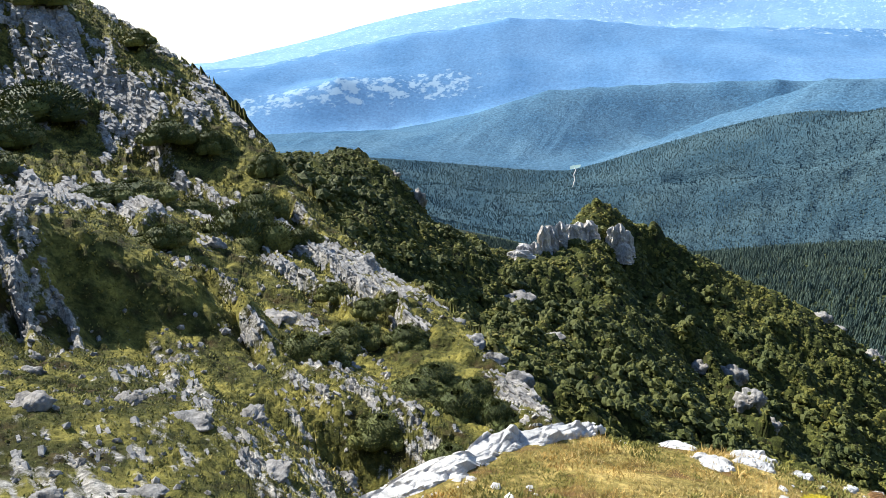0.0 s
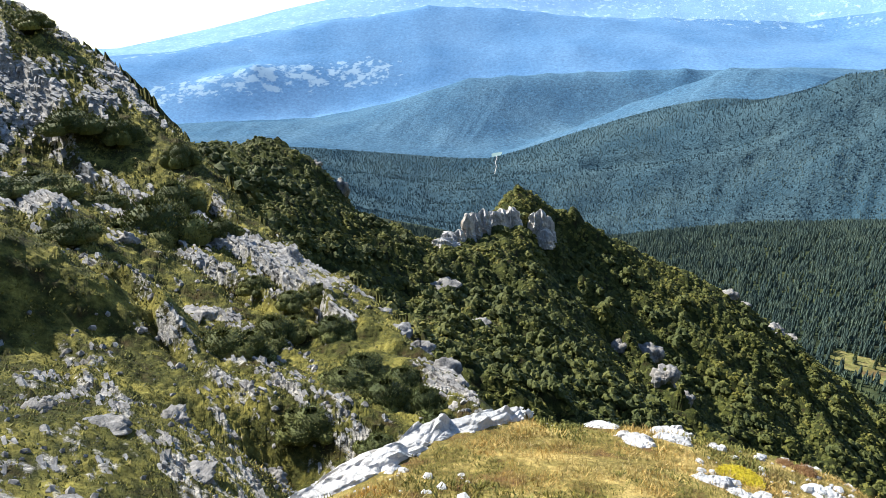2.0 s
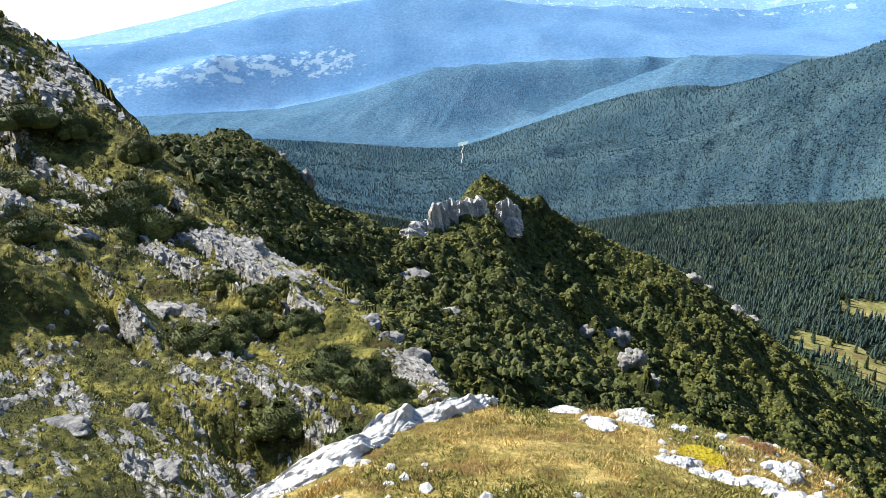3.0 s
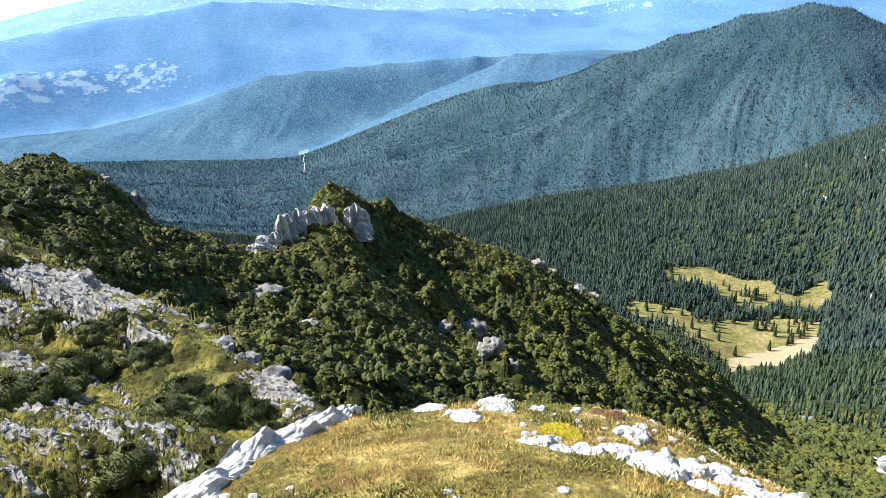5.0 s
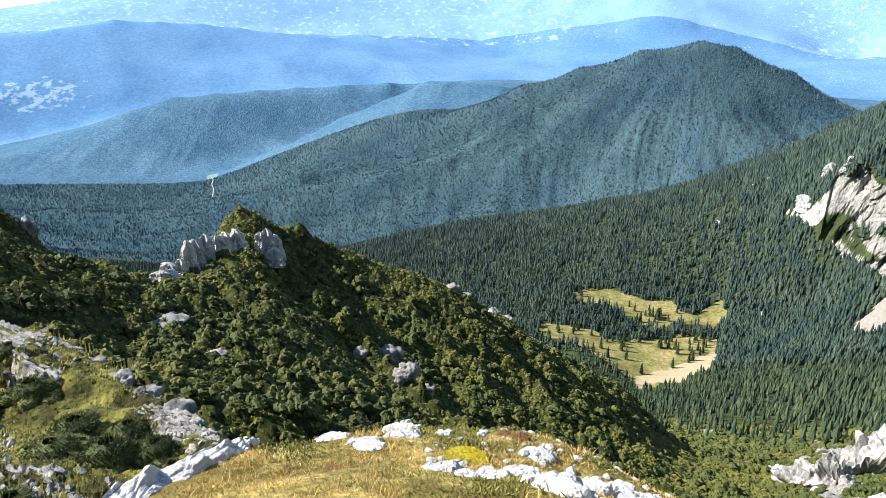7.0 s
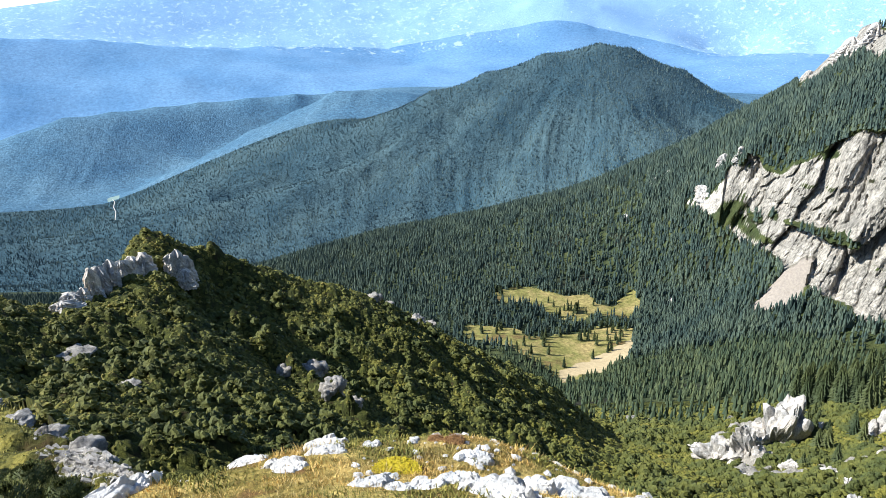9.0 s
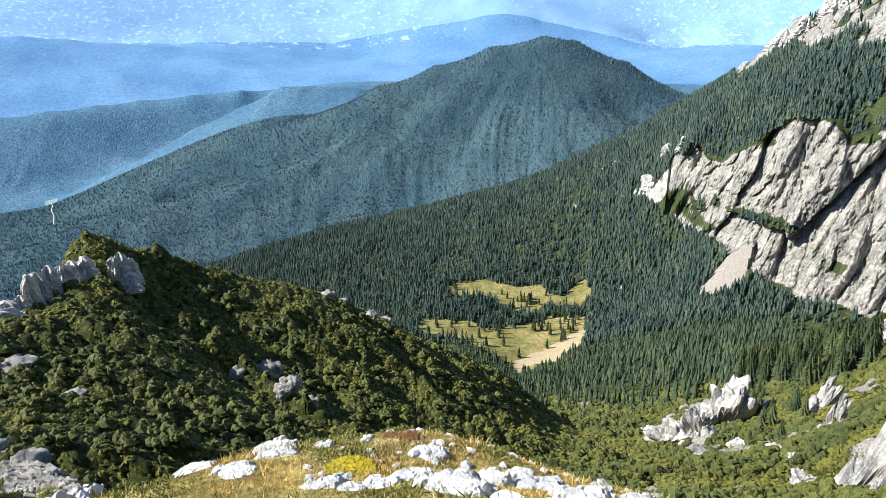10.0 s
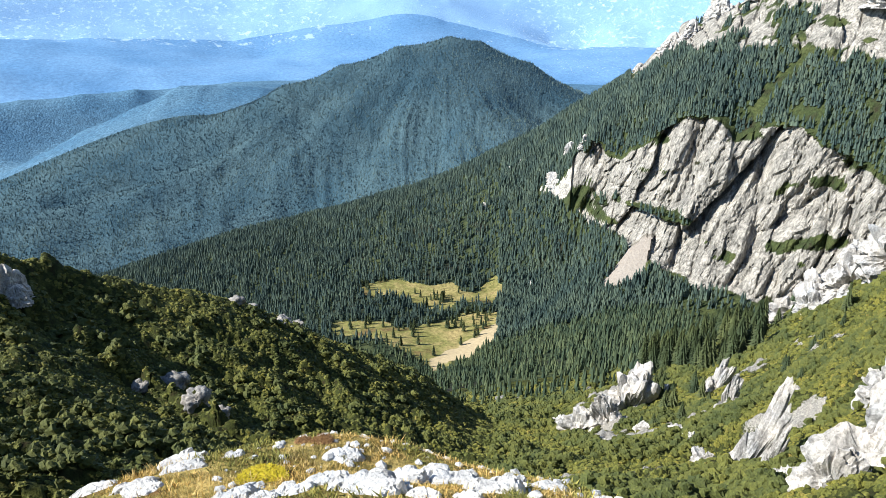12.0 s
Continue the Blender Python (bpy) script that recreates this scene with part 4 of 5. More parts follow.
# ---------------------------------------------------------------- rocks
def rock_mesh(name, seed, material, subdivisions=3, cuts=9, rough=0.16, faceted=False):
    """An angular weathered boulder about one metre across, from a cut and roughened ball."""
    g = random.Random(seed)
    bm = bmesh.new()
    bmesh.ops.create_icosphere(bm, subdivisions=subdivisions, radius=0.62)
    planes = []
    for _ in range(cuts):
        n = Vector((g.uniform(-1, 1), g.uniform(-1, 1), g.uniform(-0.7, 1))).normalized()
        planes.append((n, g.uniform(0.34, 0.5)))
    co = np.array([v.co for v in bm.verts])
    for n, off in planes:
        n = np.array(n)
        over = np.maximum(co @ n - off, 0)
        co -= over[:, None] * n
    ways = co / np.linalg.norm(co, axis=1, keepdims=True)
    d = rough * (crags(co[:, 0] * 3 + seed, co[:, 1] * 3, co[:, 2] * 4, 4) - 0.6) + 1.1 * rough * blocky(co[:, 0] * 2.4 + seed, co[:, 1] * 2.4, co[:, 2] * 3.4)
    d = d + 0.4 * rough * blocky(co[:, 0] * 6 + seed, co[:, 1] * 6, co[:, 2] * 9)
    co = co + ways * d[:, None]
    for v, c in zip(bm.verts, co):
        v.co = c
    me = bpy.data.meshes.new(name)
    for f in bm.faces:
        f.smooth = subdivisions > 3 and not faceted
    bm.to_mesh(me)
    bm.free()
    me.materials.append(material)
    return me


def plate_mesh(name, seed, material, n=44):
    """A plate of bedrock one metre across that just breaks the turf: ragged outline, stepped cracked top, edges that dive under."""
    u, v = np.meshgrid(np.linspace(-0.75, 0.75, n), np.linspace(-0.75, 0.75, n), indexing="ij")
    deep = 0.42 - np.hypot(u, v) + 0.20 * fbm(u * 2.2 + seed, v * 2.2, 0.5, 3) + 0.09 * blocky(u * 4 + seed, v * 4, 0.5)
    edge, lot = cells(u * 3.1 + seed, v * 3.1 + 0.4 * u, 0.5)
    top = 0.75 + 0.30 * lot + 0.25 * fbm(u * 5 + seed, v * 5, 0.2, 3) - 0.5 * (1 - smooth(0.0, 0.09, edge)) + 0.5 * u
    z = top * smooth(-0.02, 0.10, deep) - 1.6 * smooth(0.03, -0.10, deep)
    verts = np.stack([u, v, z], -1).reshape(-1, 3)
    i, j = np.nonzero(deep[:-1, :-1] > -0.12)
    quads = np.stack([i * n + j, (i + 1) * n + j, (i + 1) * n + j + 1, i * n + j + 1], 1)
    used, local = np.unique(quads, return_inverse=True)
    return mesh_of(name, verts[used], local.reshape(quads.shape), material)


def crag_mesh(name, seed, material, taper=0.55, cols=40, rows=30, lean=0.15, broken=1.0):
    """A fissured rock pinnacle one metre high and one wide: steep flat faces that close in towards a broken top."""
    g = random.Random(seed)
    ang = np.linspace(0, 2 * np.pi, cols, endpoint=False)[None, :]
    h = np.linspace(0, 1, rows)[:, None]
    rad = np.full((rows, cols), 0.62)
    for k in range(9):
        way, far, close = 0.698 * k + g.uniform(-0.3, 0.3), g.uniform(0.36, 0.56), taper * g.uniform(0.3, 1.7)
        step = 0.06 * (h > g.uniform(0.3, 0.8))
        rad = np.minimum(rad, np.maximum(far * (1 - close * h) - step, 0.04) / np.maximum(np.cos(ang - way), 0.12))
    cx, cy = np.cos(ang) * 1.6 + 0 * h, np.sin(ang) * 1.6 + 0 * h
    hh = h + 0 * ang
    rad = rad * (1 + broken * 0.20 * blocky(cx * 1.7 + seed, cy * 1.7, 1.9 * hh) + broken * 0.15 * blocky(cx * 4 + seed, cy * 4, 6 * hh) + 0.07 * blocky(cx * 9, cy * 9 + seed, 14 * hh) + 0.12 * (crags(cx * 3 + seed, cy * 3, 0.8 * hh, 3) - 0.7))
    rad = rad * np.where(h > 0.93, np.sqrt(np.maximum(1 - ((h - 0.93) / 0.075) ** 2, 0.03)), 1)
    top = 1 - 0.4 * (0.5 + 0.5 * vnoise(cx * 1.2 + seed * 3.1, cy * 1.2, 0.0 * hh)) * np.minimum(rad / 0.4, 1)
    z = -0.25 + (h * 1.25) * top
    verts = np.stack([rad * np.cos(ang) + lean * h * h, rad * np.sin(ang), z + 0 * ang], -1).reshape(-1, 3)
    i, j = np.meshgrid(np.arange(rows - 1), np.arange(cols), indexing="ij")
    k = (j + 1) % cols
    quads = np.stack([i * cols + j, i * cols + k, (i + 1) * cols + k, (i + 1) * cols + j], -1).reshape(-1, 4)
    tris = np.concatenate([quads[:, [0, 1, 2]], quads[:, [0, 2, 3]]])
    centre = len(verts)
    verts = np.vstack([verts, verts[-cols:].mean(0)[None] + (0, 0, 0.02)])
    last = (rows - 1) * cols
    cap = np.array([(last + q, last + (q + 1) % cols, centre) for q in range(cols)])
    return mesh_of(name, verts, np.concatenate([tris, cap]), material)


def first_at(deg, up):
    """How far away the land beyond the knoll first rises to up degrees in the direction deg."""
    r = np.geomspace(45, 300, 400)
    rising = np.degrees(np.arctan2(height(np.full(400, radians(deg)), r), r)) >= up
    return float(r[np.argmax(rising)]) if rising.any() else float(r[np.argmax(np.degrees(np.arctan2(height(np.full(400, radians(deg)), r), r)))])


def stand(name, mesh, deg, away, wide, deep, tall, turn, label, category, group, sink=0.0, lean=0.0, lift=0.0):
    """One rock on the land, at degrees left of +y and metres away."""
    a1 = np.array([radians(deg)])
    z = float(height(a1, np.array([float(away)]))[0])
    ob = new(name, mesh)
    ob.matrix_world = (Matrix.Translation((-math.sin(a1[0]) * away, math.cos(a1[0]) * away, z - sink * tall + lift))
                       @ Euler((0, radians(lean), radians(deg + turn))).to_matrix().to_4x4() @ Matrix.Diagonal((wide, deep, tall, 1)))
    return tagged(ob, label, category, group)


slabs = [plate_mesh("slab_stone", 31 + 7 * k, mat_rock) for k in range(6)]
boulders = [rock_mesh("boulder_stone", 51 + k, mat_rock_grey, 4, 9, 0.17) for k in range(5)]
crags_wall = [crag_mesh("wall_stone", 40 + 6 * k, mat_rock_tower, 0.24, 60, 48, 0.03, 1.7) for k in range(4)]
crags_big = [rock_mesh("big_crag_stone", 14 + 6 * k, mat_rock_crag, 5, 16, 0.20, faceted=True) for k in range(4)]
crags_white = [crag_mesh("white_crag_stone", 9 + 5 * k, mat_rock_crag, 0.36) for k in range(4)]

# white slabs that break through the turf of the knoll: degrees, distance, width, height
KNOLL_SLABS = [
    (-16.0, 3.83, 0.22, 0.06), (-21.6, 3.47, 0.24, 0.08), (-25.4, 3.50, 0.38, 0.11), (-29.7, 3.25, 0.28, 0.09), (-34.8, 3.48, 0.18, 0.05), (-40.1, 3.31, 0.18, 0.07), (-14.7, 3.28, 0.24, 0.07),
    (-18.2, 3.06, 0.36, 0.11), (-11.9, 3.20, 0.20, 0.06), (-6.5, 3.32, 0.21, 0.05), (-9.2, 3.17, 0.14, 0.05), (-38.0, 3.08, 0.12, 0.05), (-2.5, 3.97, 0.24, 0.05), (1.1, 3.81, 0.26, 0.06)]
KNOLL_EDGE = [
    (-6.6, 4.06, 0.13, 0.05), (30.6, 3.05, 0.36, 0.20), (27.6, 3.25, 0.36, 0.18), (24.2, 3.45, 0.36, 0.13), (20.4, 3.66, 0.34, 0.11), (16.8, 3.86, 0.30, 0.10), (14.2, 4.02, 0.22, 0.08), (33.2, 2.95, 0.30, 0.18),
    (4.2, 4.12, 0.22, 0.05), (-2.4, 4.2, 0.28, 0.07), (-23.4, 3.0, 0.16, 0.06), (-27.3, 3.02, 0.14, 0.05), (-31.5, 3.65, 0.16, 0.06)]
for k, (deg, away, wide, tall) in enumerate(KNOLL_SLABS + KNOLL_EDGE):
    edge = deg > 10
    stand("limestone_slab", slabs[k % 6], deg, away, wide * (2.3 if edge else 1.25), wide * (0.85 if edge else 1.0), min(tall, 0.1) * (0.4 if edge else 0.42), (60 - deg if edge else 0) + 14 * math.sin(k * 2.3), "flat white limestone slab breaking through the dry turf", "rock", "rocks on the knoll", 0.02)

# boulders and outcrops of the rocky mountainside: degrees, distance, width, height
SLOPE_ROCKS = [
    (58.8, 27.7, 1.25, 1.0), (60.8, 28.8, 3.4, 3.0), (62.1, 19.0, 0.9, 0.6), (63.3, 11.2, 1.4, 1.1), (46.0, 12.4, 1.7, 1.0), (42.1, 29.4, 2.6, 1.3), (46.0, 36.5, 1.4, 1.3),
    (43.9, 23.4, 0.6, 0.7), (35.7, 26.7, 0.9, 0.6), (57.3, 7.8, 1.2, 0.45), (44.9, 9.7, 1.2, 0.4), (64.1, 7.9, 0.9, 0.4), (49.7, 38.5, 0.7, 1.1), (38.3, 31.8, 1.9, 1.5), (61.6, 22.1, 0.9, 0.5)]
SLOPE_ROCKS_2 = [
    (51.5, 11.1, 1.4, 0.5), (56.1, 12.4, 1.1, 0.5), (33.5, 46, 2.4, 1.4), (29, 39, 2.6, 1.3), (26, 34, 2.0, 1.0), (24, 30, 1.8, 1.0),
    (22.2, 27.4, 2.4, 1.6), (20.4, 23.5, 2.2, 1.6), (19.3, 20.6, 1.8, 1.7), (17.6, 18.8, 1.5, 1.4), (30.5, 20, 1.2, 0.9), (28, 15.5, 1.4, 1.2), (33.5, 14.5, 1.5, 1.1), (38, 13.2, 1.3, 0.9)]
for k, (deg, away, wide, tall) in enumerate(SLOPE_ROCKS + SLOPE_ROCKS_2):
    far = stretch(deg) if away > 24 else 1.0
    away, wide, tall = away * far, wide * far, tall * far
    stand("limestone_boulder", boulders[k % 5], deg, away, wide * (0.5 if away < 16 else 0.8), wide * (0.4 if away < 16 else 0.6), tall * (0.6 if away < 16 else 0.85), 57 * k, "weathered grey limestone boulder on the grassy mountainside", "rock", "rocks on the mountainside", 0.5 if deg < 31 else 0.3)

# the rock tower and its wall of pinnacles on the pine ridge, and smaller outcrops below
RIDGE_CRAGS = [
    (10.4, 188, 5.6, 8.5, 1), (9.7, 189, 4.6, 6.4, 2), (10.9, 187, 4.6, 6.6, 0), (9.9, 186, 5.5, 4.6, 3), (19.4, 157, 5.6, 2.6, 0), (18.6, 161, 5, 3.6, 3), (17.7, 167, 4.6, 5.0, 1), (17.0, 170, 4.8, 8.0, 2), (16.3, 174, 5.5, 8.6, 3), (15.5, 178, 5.5, 7.4, 1),
    (14.7, 183, 5.5, 5.4, 0), (13.9, 186, 6, 5.4, 1), (13.0, 187, 6, 5.0, 2)]
for deg, away, wide, tall, k in RIDGE_CRAGS:
    stand("rock_pinnacle", crags_wall[k], deg, away, wide * 1.25, wide * 1.0, tall * 0.95, 40 * k, "pale limestone pinnacle rising out of dwarf pine", "rock", "pinnacles on the pine ridge", 0.05)
RIDGE_ROCKS = [(19.6, -24.7, 6.5, 5.0), (2.5, -29.4, 4.5, 4.5), (0.2, -29.1, 7.0, 6.0), (-1.8, -30.9, 5.5, 6.5), (4.7, -24.4, 4.0, 4.5), (15.7, -27.9, 3.0, 2.4), (-4.0, -32.2, 4.0, 4.0), (-6.1, -23.4, 5.0, 4.5), (-7.4, -23.7, 4.0, 3.0), (-10.2, -25.6, 6.0, 5.0), (-11.2, -26.1, 5.0, 5.0), (30.0, -12.6, 3.4, 3.0), (28.2, -15.6, 3.4, 5)]
for k, (deg, up, wide, tall) in enumerate(RIDGE_ROCKS):             # degrees, rise, width, height
    stand("rock_outcrop", boulders[k % 5], deg, first_at(deg, up), wide * 1.15, wide * 0.9, tall * 1.0, 70 * k, "grey limestone outcrop among dark dwarf pine", "rock", "outcrops on the pine ridge", 0.24)

# white crags below the cliff: degrees, distance, width, height, lean
WHITE_CRAGS = [
    (-43.0, 268, 22, 24, 4), (-44.4, 270, 14, 14, 0), (-41.2, 232, 12, 12, -4), (-38.6, 231, 12, 9, 6), (-36.8, 268, 9, 5, 0), (-49.9, 242, 6, 20, 9), (-51.2, 196, 5.5, 15, 8),
    (-53.4, 111, 4.2, 18, 9), (-55.0, 103, 2.4, 12, 8), (-57.0, 90, 4.4, 3.0, 0), (-60.4, 68, 5.5, 6, 12), (-62.6, 72, 8, 11, 12), (-62.6, 140, 11, 12, 10), (-65.5, 92, 11, 18, 8)]
for k, (deg, away, wide, tall, lean) in enumerate(WHITE_CRAGS):
    slim = 1.9 if lean < 5 else 1.55
    stand("limestone_crag", crags_big[k % 4], deg, away, wide * 1.15, wide * 0.9, tall * slim, 35 * k * (lean == 0), "sunlit white limestone crag rising from dwarf pine and grass", "rock", "crags below the cliff", 0.05, lean * 1.5)
SMALL_CRAGS = [(-56.3, 182, 5, 2.4), (-46.5, 149, 4, 2.6), (-48.8, 170, 3.6, 2.8), (-47.6, 180, 4, 3), (-50.2, 150, 4.4, 5), (-58.6, 300, 14, 14), (-56.2, 306, 12, 11), (-61.2, 290, 16, 15), (-54.6, 330, 11, 9), (-60, 330, 15, 16), (-44.6, 200, 4, 3), (-41.6, 190, 4, 3)]
for k, (deg, away, wide, tall) in enumerate(SMALL_CRAGS):
    far = 1.5 if away > 280 else 1.0
    stand("limestone_outcrop", crags_big[(k + 1) % 4], deg, away, wide * 1.4 * far, wide * far, tall * 1.3 * far, 50 * k, "small white limestone outcrop among grass and dwarf pine", "rock", "outcrops below the cliff", 0.05)
FOREST_CRAGS = [(-30.6, 1010, 22, 22), (-31.6, 1005, 16, 20), (-28.6, 960, 18, 12), (-34.8, 880, 26, 22), (-36.0, 905, 22, 24), (-37.0, 880, 26, 20), (-33.0, 800, 14, 10), (-34.6, 790, 14, 12), (-40.6, 1030, 20, 14)]
for k, (deg, away, wide, tall) in enumerate(FOREST_CRAGS):
    stand("forest_crag", crags_white[k % 4], deg, away, wide * 1.2, wide * 0.8, tall * 0.75, 50 * k, "pale limestone crag standing out of spruce forest", "rock", "crags in the forest", 0.42)

HIGH_CRAGS = [
    (-42.8, 1010, 30, 26), (-44.2, 1000, 34, 28), (-46.2, 1010, 40, 34), (-48.9, 1000, 40, 36), (-53.9, 930, 40, 34), (-52.6, 985, 34, 30),
    (-45.6, 915, 20, 14), (-57.2, 850, 46, 44), (-58.6, 845, 44, 40), (-50.4, 960, 30, 22)]
for k, (deg, away, wide, tall) in enumerate(HIGH_CRAGS):
    stand("summit_crag", crags_white[k % 4], deg, away, wide * 1.3, wide, tall, 60 * k, "pale limestone crag on the mountain top above the forest", "rock", "crags above the cliff", 0.1)

# beds of broken rock on the mountainside
def block(seed):
    """A broken block of bedded limestone, about one metre long, tilted with its bed."""
    g = random.Random(seed)
    verts = []
    for x, y, z in ((-1, -1, -1), (1, -1, -1), (1, 1, -1), (-1, 1, -1), (-1, -1, 1), (1, -1, 1), (1, 1, 1), (-1, 1, 1)):
        k = 0.72 if z > 0 else 1.0
        verts.append((0.75 * x * k * g.uniform(0.75, 1.1), 0.3 * y * k * g.uniform(0.7, 1.15), 0.26 * z * g.uniform(0.7, 1.25) - 0.14 * x))
    quads = ((3, 2, 1, 0), (4, 5, 6, 7), (0, 1, 5, 4), (1, 2, 6, 5), (2, 3, 7, 6), (3, 0, 4, 7))
    return np.array(verts), np.array([t for q in quads for t in ((q[0], q[1], q[2]), (q[0], q[2], q[3]))])


a, r = scatter_near(68000, 14, 67, 9, 140)
a, r = thinned(a, r, looked_up(np.where(in_slope, rock, 0.0), a, r) > rng.uniform(0.34, 0.62, len(a)))
share = rng.integers(0, 3, len(a))
for k in range(3):
    tv, tf = block(61 + k)
    ak, rk = a[share == k], r[share == k]
    planted("broken_rock", tv, tf, ak, rk, (0.07 + 0.0105 * rk) * rng.uniform(0.25, 1.1, len(ak)) ** 1.5, mat_rock_slope, "broken beds of pale grey limestone on the mountainside", "stones", 0.04, 0.22, turn=rng.normal(-0.52, 0.25, len(ak)))

# loose stones on the mountainside
a, r = scatter_near(4500, 14, 67, 6.5, 40)
a, r = thinned(a, r, looked_up(np.where(in_slope, rock, 0.0), a, r) > rng.uniform(0.1, 0.5, len(a)))
pebble = rock_mesh("pebble", 77, mat_rock_grey, 1, 5, 0.15)
tv = np.array([v.co for v in pebble.vertices])
tf = np.array([p.vertices for p in pebble.polygons])
planted("loose_stones", tv, tf, a, r, (0.03 + 0.012 * r) * rng.uniform(0.2, 1.0, len(a)) ** 2.2, mat_rock_grey, "loose grey limestone blocks scattered over the slope", "stones", 0.1, 0.3)


# ---------------------------------------------------------------- bushes and trees as single things
def part(name, mesh, parent, label=""):
    ob = new(name, mesh)
    ob.parent = parent
    return tagged(ob, label)


def dwarf_pine(seed):
    """A low spreading dwarf pine, one metre wide: overlapping rounded cushions of short shoots over crooked stems."""
    g = random.Random(seed)
    root = new("dwarf_pine")
    verts, faces = [], []
    lobes = [(0.0, 0.0, 0.10, 0.30)]
    for k in range(11):
        ang, out = 2.4 * k + g.uniform(-0.4, 0.4), 0.38 * math.sqrt((k + 1) / 11) * g.uniform(0.75, 1.15)
        lobes.append((out * math.cos(ang), out * math.sin(ang), 0.13 * (1 - out / 0.5) * g.uniform(0.3, 1.4), g.uniform(0.13, 0.21)))

    def covered(p, own):
        return any(k != own and (p - Vector(c[:3])).length < 0.9 * c[3] for k, c in enumerate(lobes))

    for k, (cx, cy, cz, size) in enumerate(lobes):
        for _ in range(int(9000 * size * size)):
            n = Vector((g.gauss(0, 1), g.gauss(0, 1), abs(g.gauss(0, 1)) - 0.15)).normalized()
            p = Vector((cx, cy, cz)) + n * size * g.uniform(0.9, 1.05)
            if p.z < -0.1 or covered(p, k):
                continue
            side = n.orthogonal().normalized()
            other = n.cross(side)
            w, ln = g.uniform(0.006, 0.012), g.uniform(0.010, 0.026)
            tip = p + n * ln + Vector((0, 0, 0.4 * ln))
            at, turn = len(verts), g.uniform(0, 2)
            for q in range(3):
                verts.append(p + w * (side * math.cos(turn + 2.094 * q) + other * math.sin(turn + 2.094 * q)) - n * 0.012)
            verts.append(tip)
            faces += [(at, at + 1, at + 3), (at + 1, at + 2, at + 3), (at + 2, at, at + 3)]
        at = len(verts)
        for i in range(6):
            up = -0.5 + 1.45 * i / 5
            for q in range(10):
                ang = 0.6283 * q
                flat = math.sqrt(max(0.0, 1 - min(up, 1) ** 2)) + 0.02
                verts.append(Vector((cx + 0.9 * size * flat * math.cos(ang), cy + 0.9 * size * flat * math.sin(ang), cz + 0.9 * size * up)))
        for i in range(5):
            for q in range(10):
                p0, p1 = at + i * 10 + q, at + i * 10 + (q + 1) % 10
                faces += [(p0, p1, p1 + 10), (p0, p1 + 10, p0 + 10)]
    part("crown", mesh_of("pine_crown", verts, faces, mat_pine_bush), root)
    bm = bmesh.new()
    for _ in range(6):
        ang, ln = g.uniform(0, 6.283), g.uniform(0.25, 0.42)
        m = Matrix.Rotation(ang, 4, "Z") @ Matrix.Rotation(radians(68), 4, "Y") @ Matrix.Translation((0, 0, ln / 2 - 0.04))
        bmesh.ops.create_cone(bm, cap_ends=True, segments=6, radius1=0.016, radius2=0.007, depth=ln, matrix=m)
    me = bpy.data.meshes.new("pine_stems")
    bm.to_mesh(me)
    bm.free()
    me.materials.append(mat_bark)
    part("stems", me, root, "crooked grey brown stems")
    return root


def spruce(seed, tiers=12, sides=9):
    """A spruce one metre high: a bare tapering trunk foot under drooping ragged branch skirts."""
    g = random.Random(seed)
    root = new("spruce_tree")
    verts, faces = [], []
    for k in range(tiers):
        f = k / tiers
        low, top = 0.07 + 0.88 * f, 0.07 + 0.88 * (f + 1 / tiers) + 0.07
        wide = 0.185 * (1 - f) ** 0.8 + 0.012
        at = len(verts)
        verts.append((0, 0, min(top, 1.0)))
        for q in range(sides * 2):
            ang = math.pi * (q + g.uniform(-0.3, 0.3)) / sides + k * 0.6
            w = wide * (g.uniform(0.85, 1.2) if q % 2 else g.uniform(0.45, 0.62))
            verts.append((w * math.cos(ang), w * math.sin(ang), low - (0.03 if q % 2 else -0.025) * (1 - f)))
        faces += [(at, at + 1 + q, at + 1 + (q + 1) % (sides * 2)) for q in range(sides * 2)]
    part("crown", mesh_of("spruce_crown", verts, faces, mat_spruce_near), root)
    bm = bmesh.new()
    bmesh.ops.create_cone(bm, cap_ends=True, segments=7, radius1=0.022, radius2=0.004, depth=0.9, matrix=Matrix.Translation((0, 0, 0.40)))
    me = bpy.data.meshes.new("spruce_trunk")
    bm.to_mesh(me)
    bm.free()
    me.materials.append(mat_bark)
    part("trunk", me, root, "straight grey brown trunk")
    return root


def planted_pose(deg, away, wide, tall, turn):
    a1 = np.array([radians(deg)])
    z = float(height(a1, np.array([float(away)]))[0])
    return Matrix.Translation((-math.sin(a1[0]) * away, math.cos(a1[0]) * away, z)) @ Matrix.Rotation(turn, 4, "Z") @ Matrix.Diagonal((wide, wide, tall, 1))


def plant(models, places, label, category, group):
    """A thing at each place (degrees, distance, width, height), the first ones being the models themselves."""
    for k, (deg, away, wide, tall) in enumerate(places):
        m = planted_pose(deg, away, wide, tall * (1.1 if category == 'dwarf pine' else 1), 2.4 * k)
        if k < len(models):
            models[k].matrix_world = m
            tagged(models[k], label, category, group)
        else:
            copy_thing_at(models[k % len(models)], m)


def copy_thing_at(model, m):
    ob = copy_thing(model, Matrix.Identity(4))
    ob.matrix_world = m
    return ob


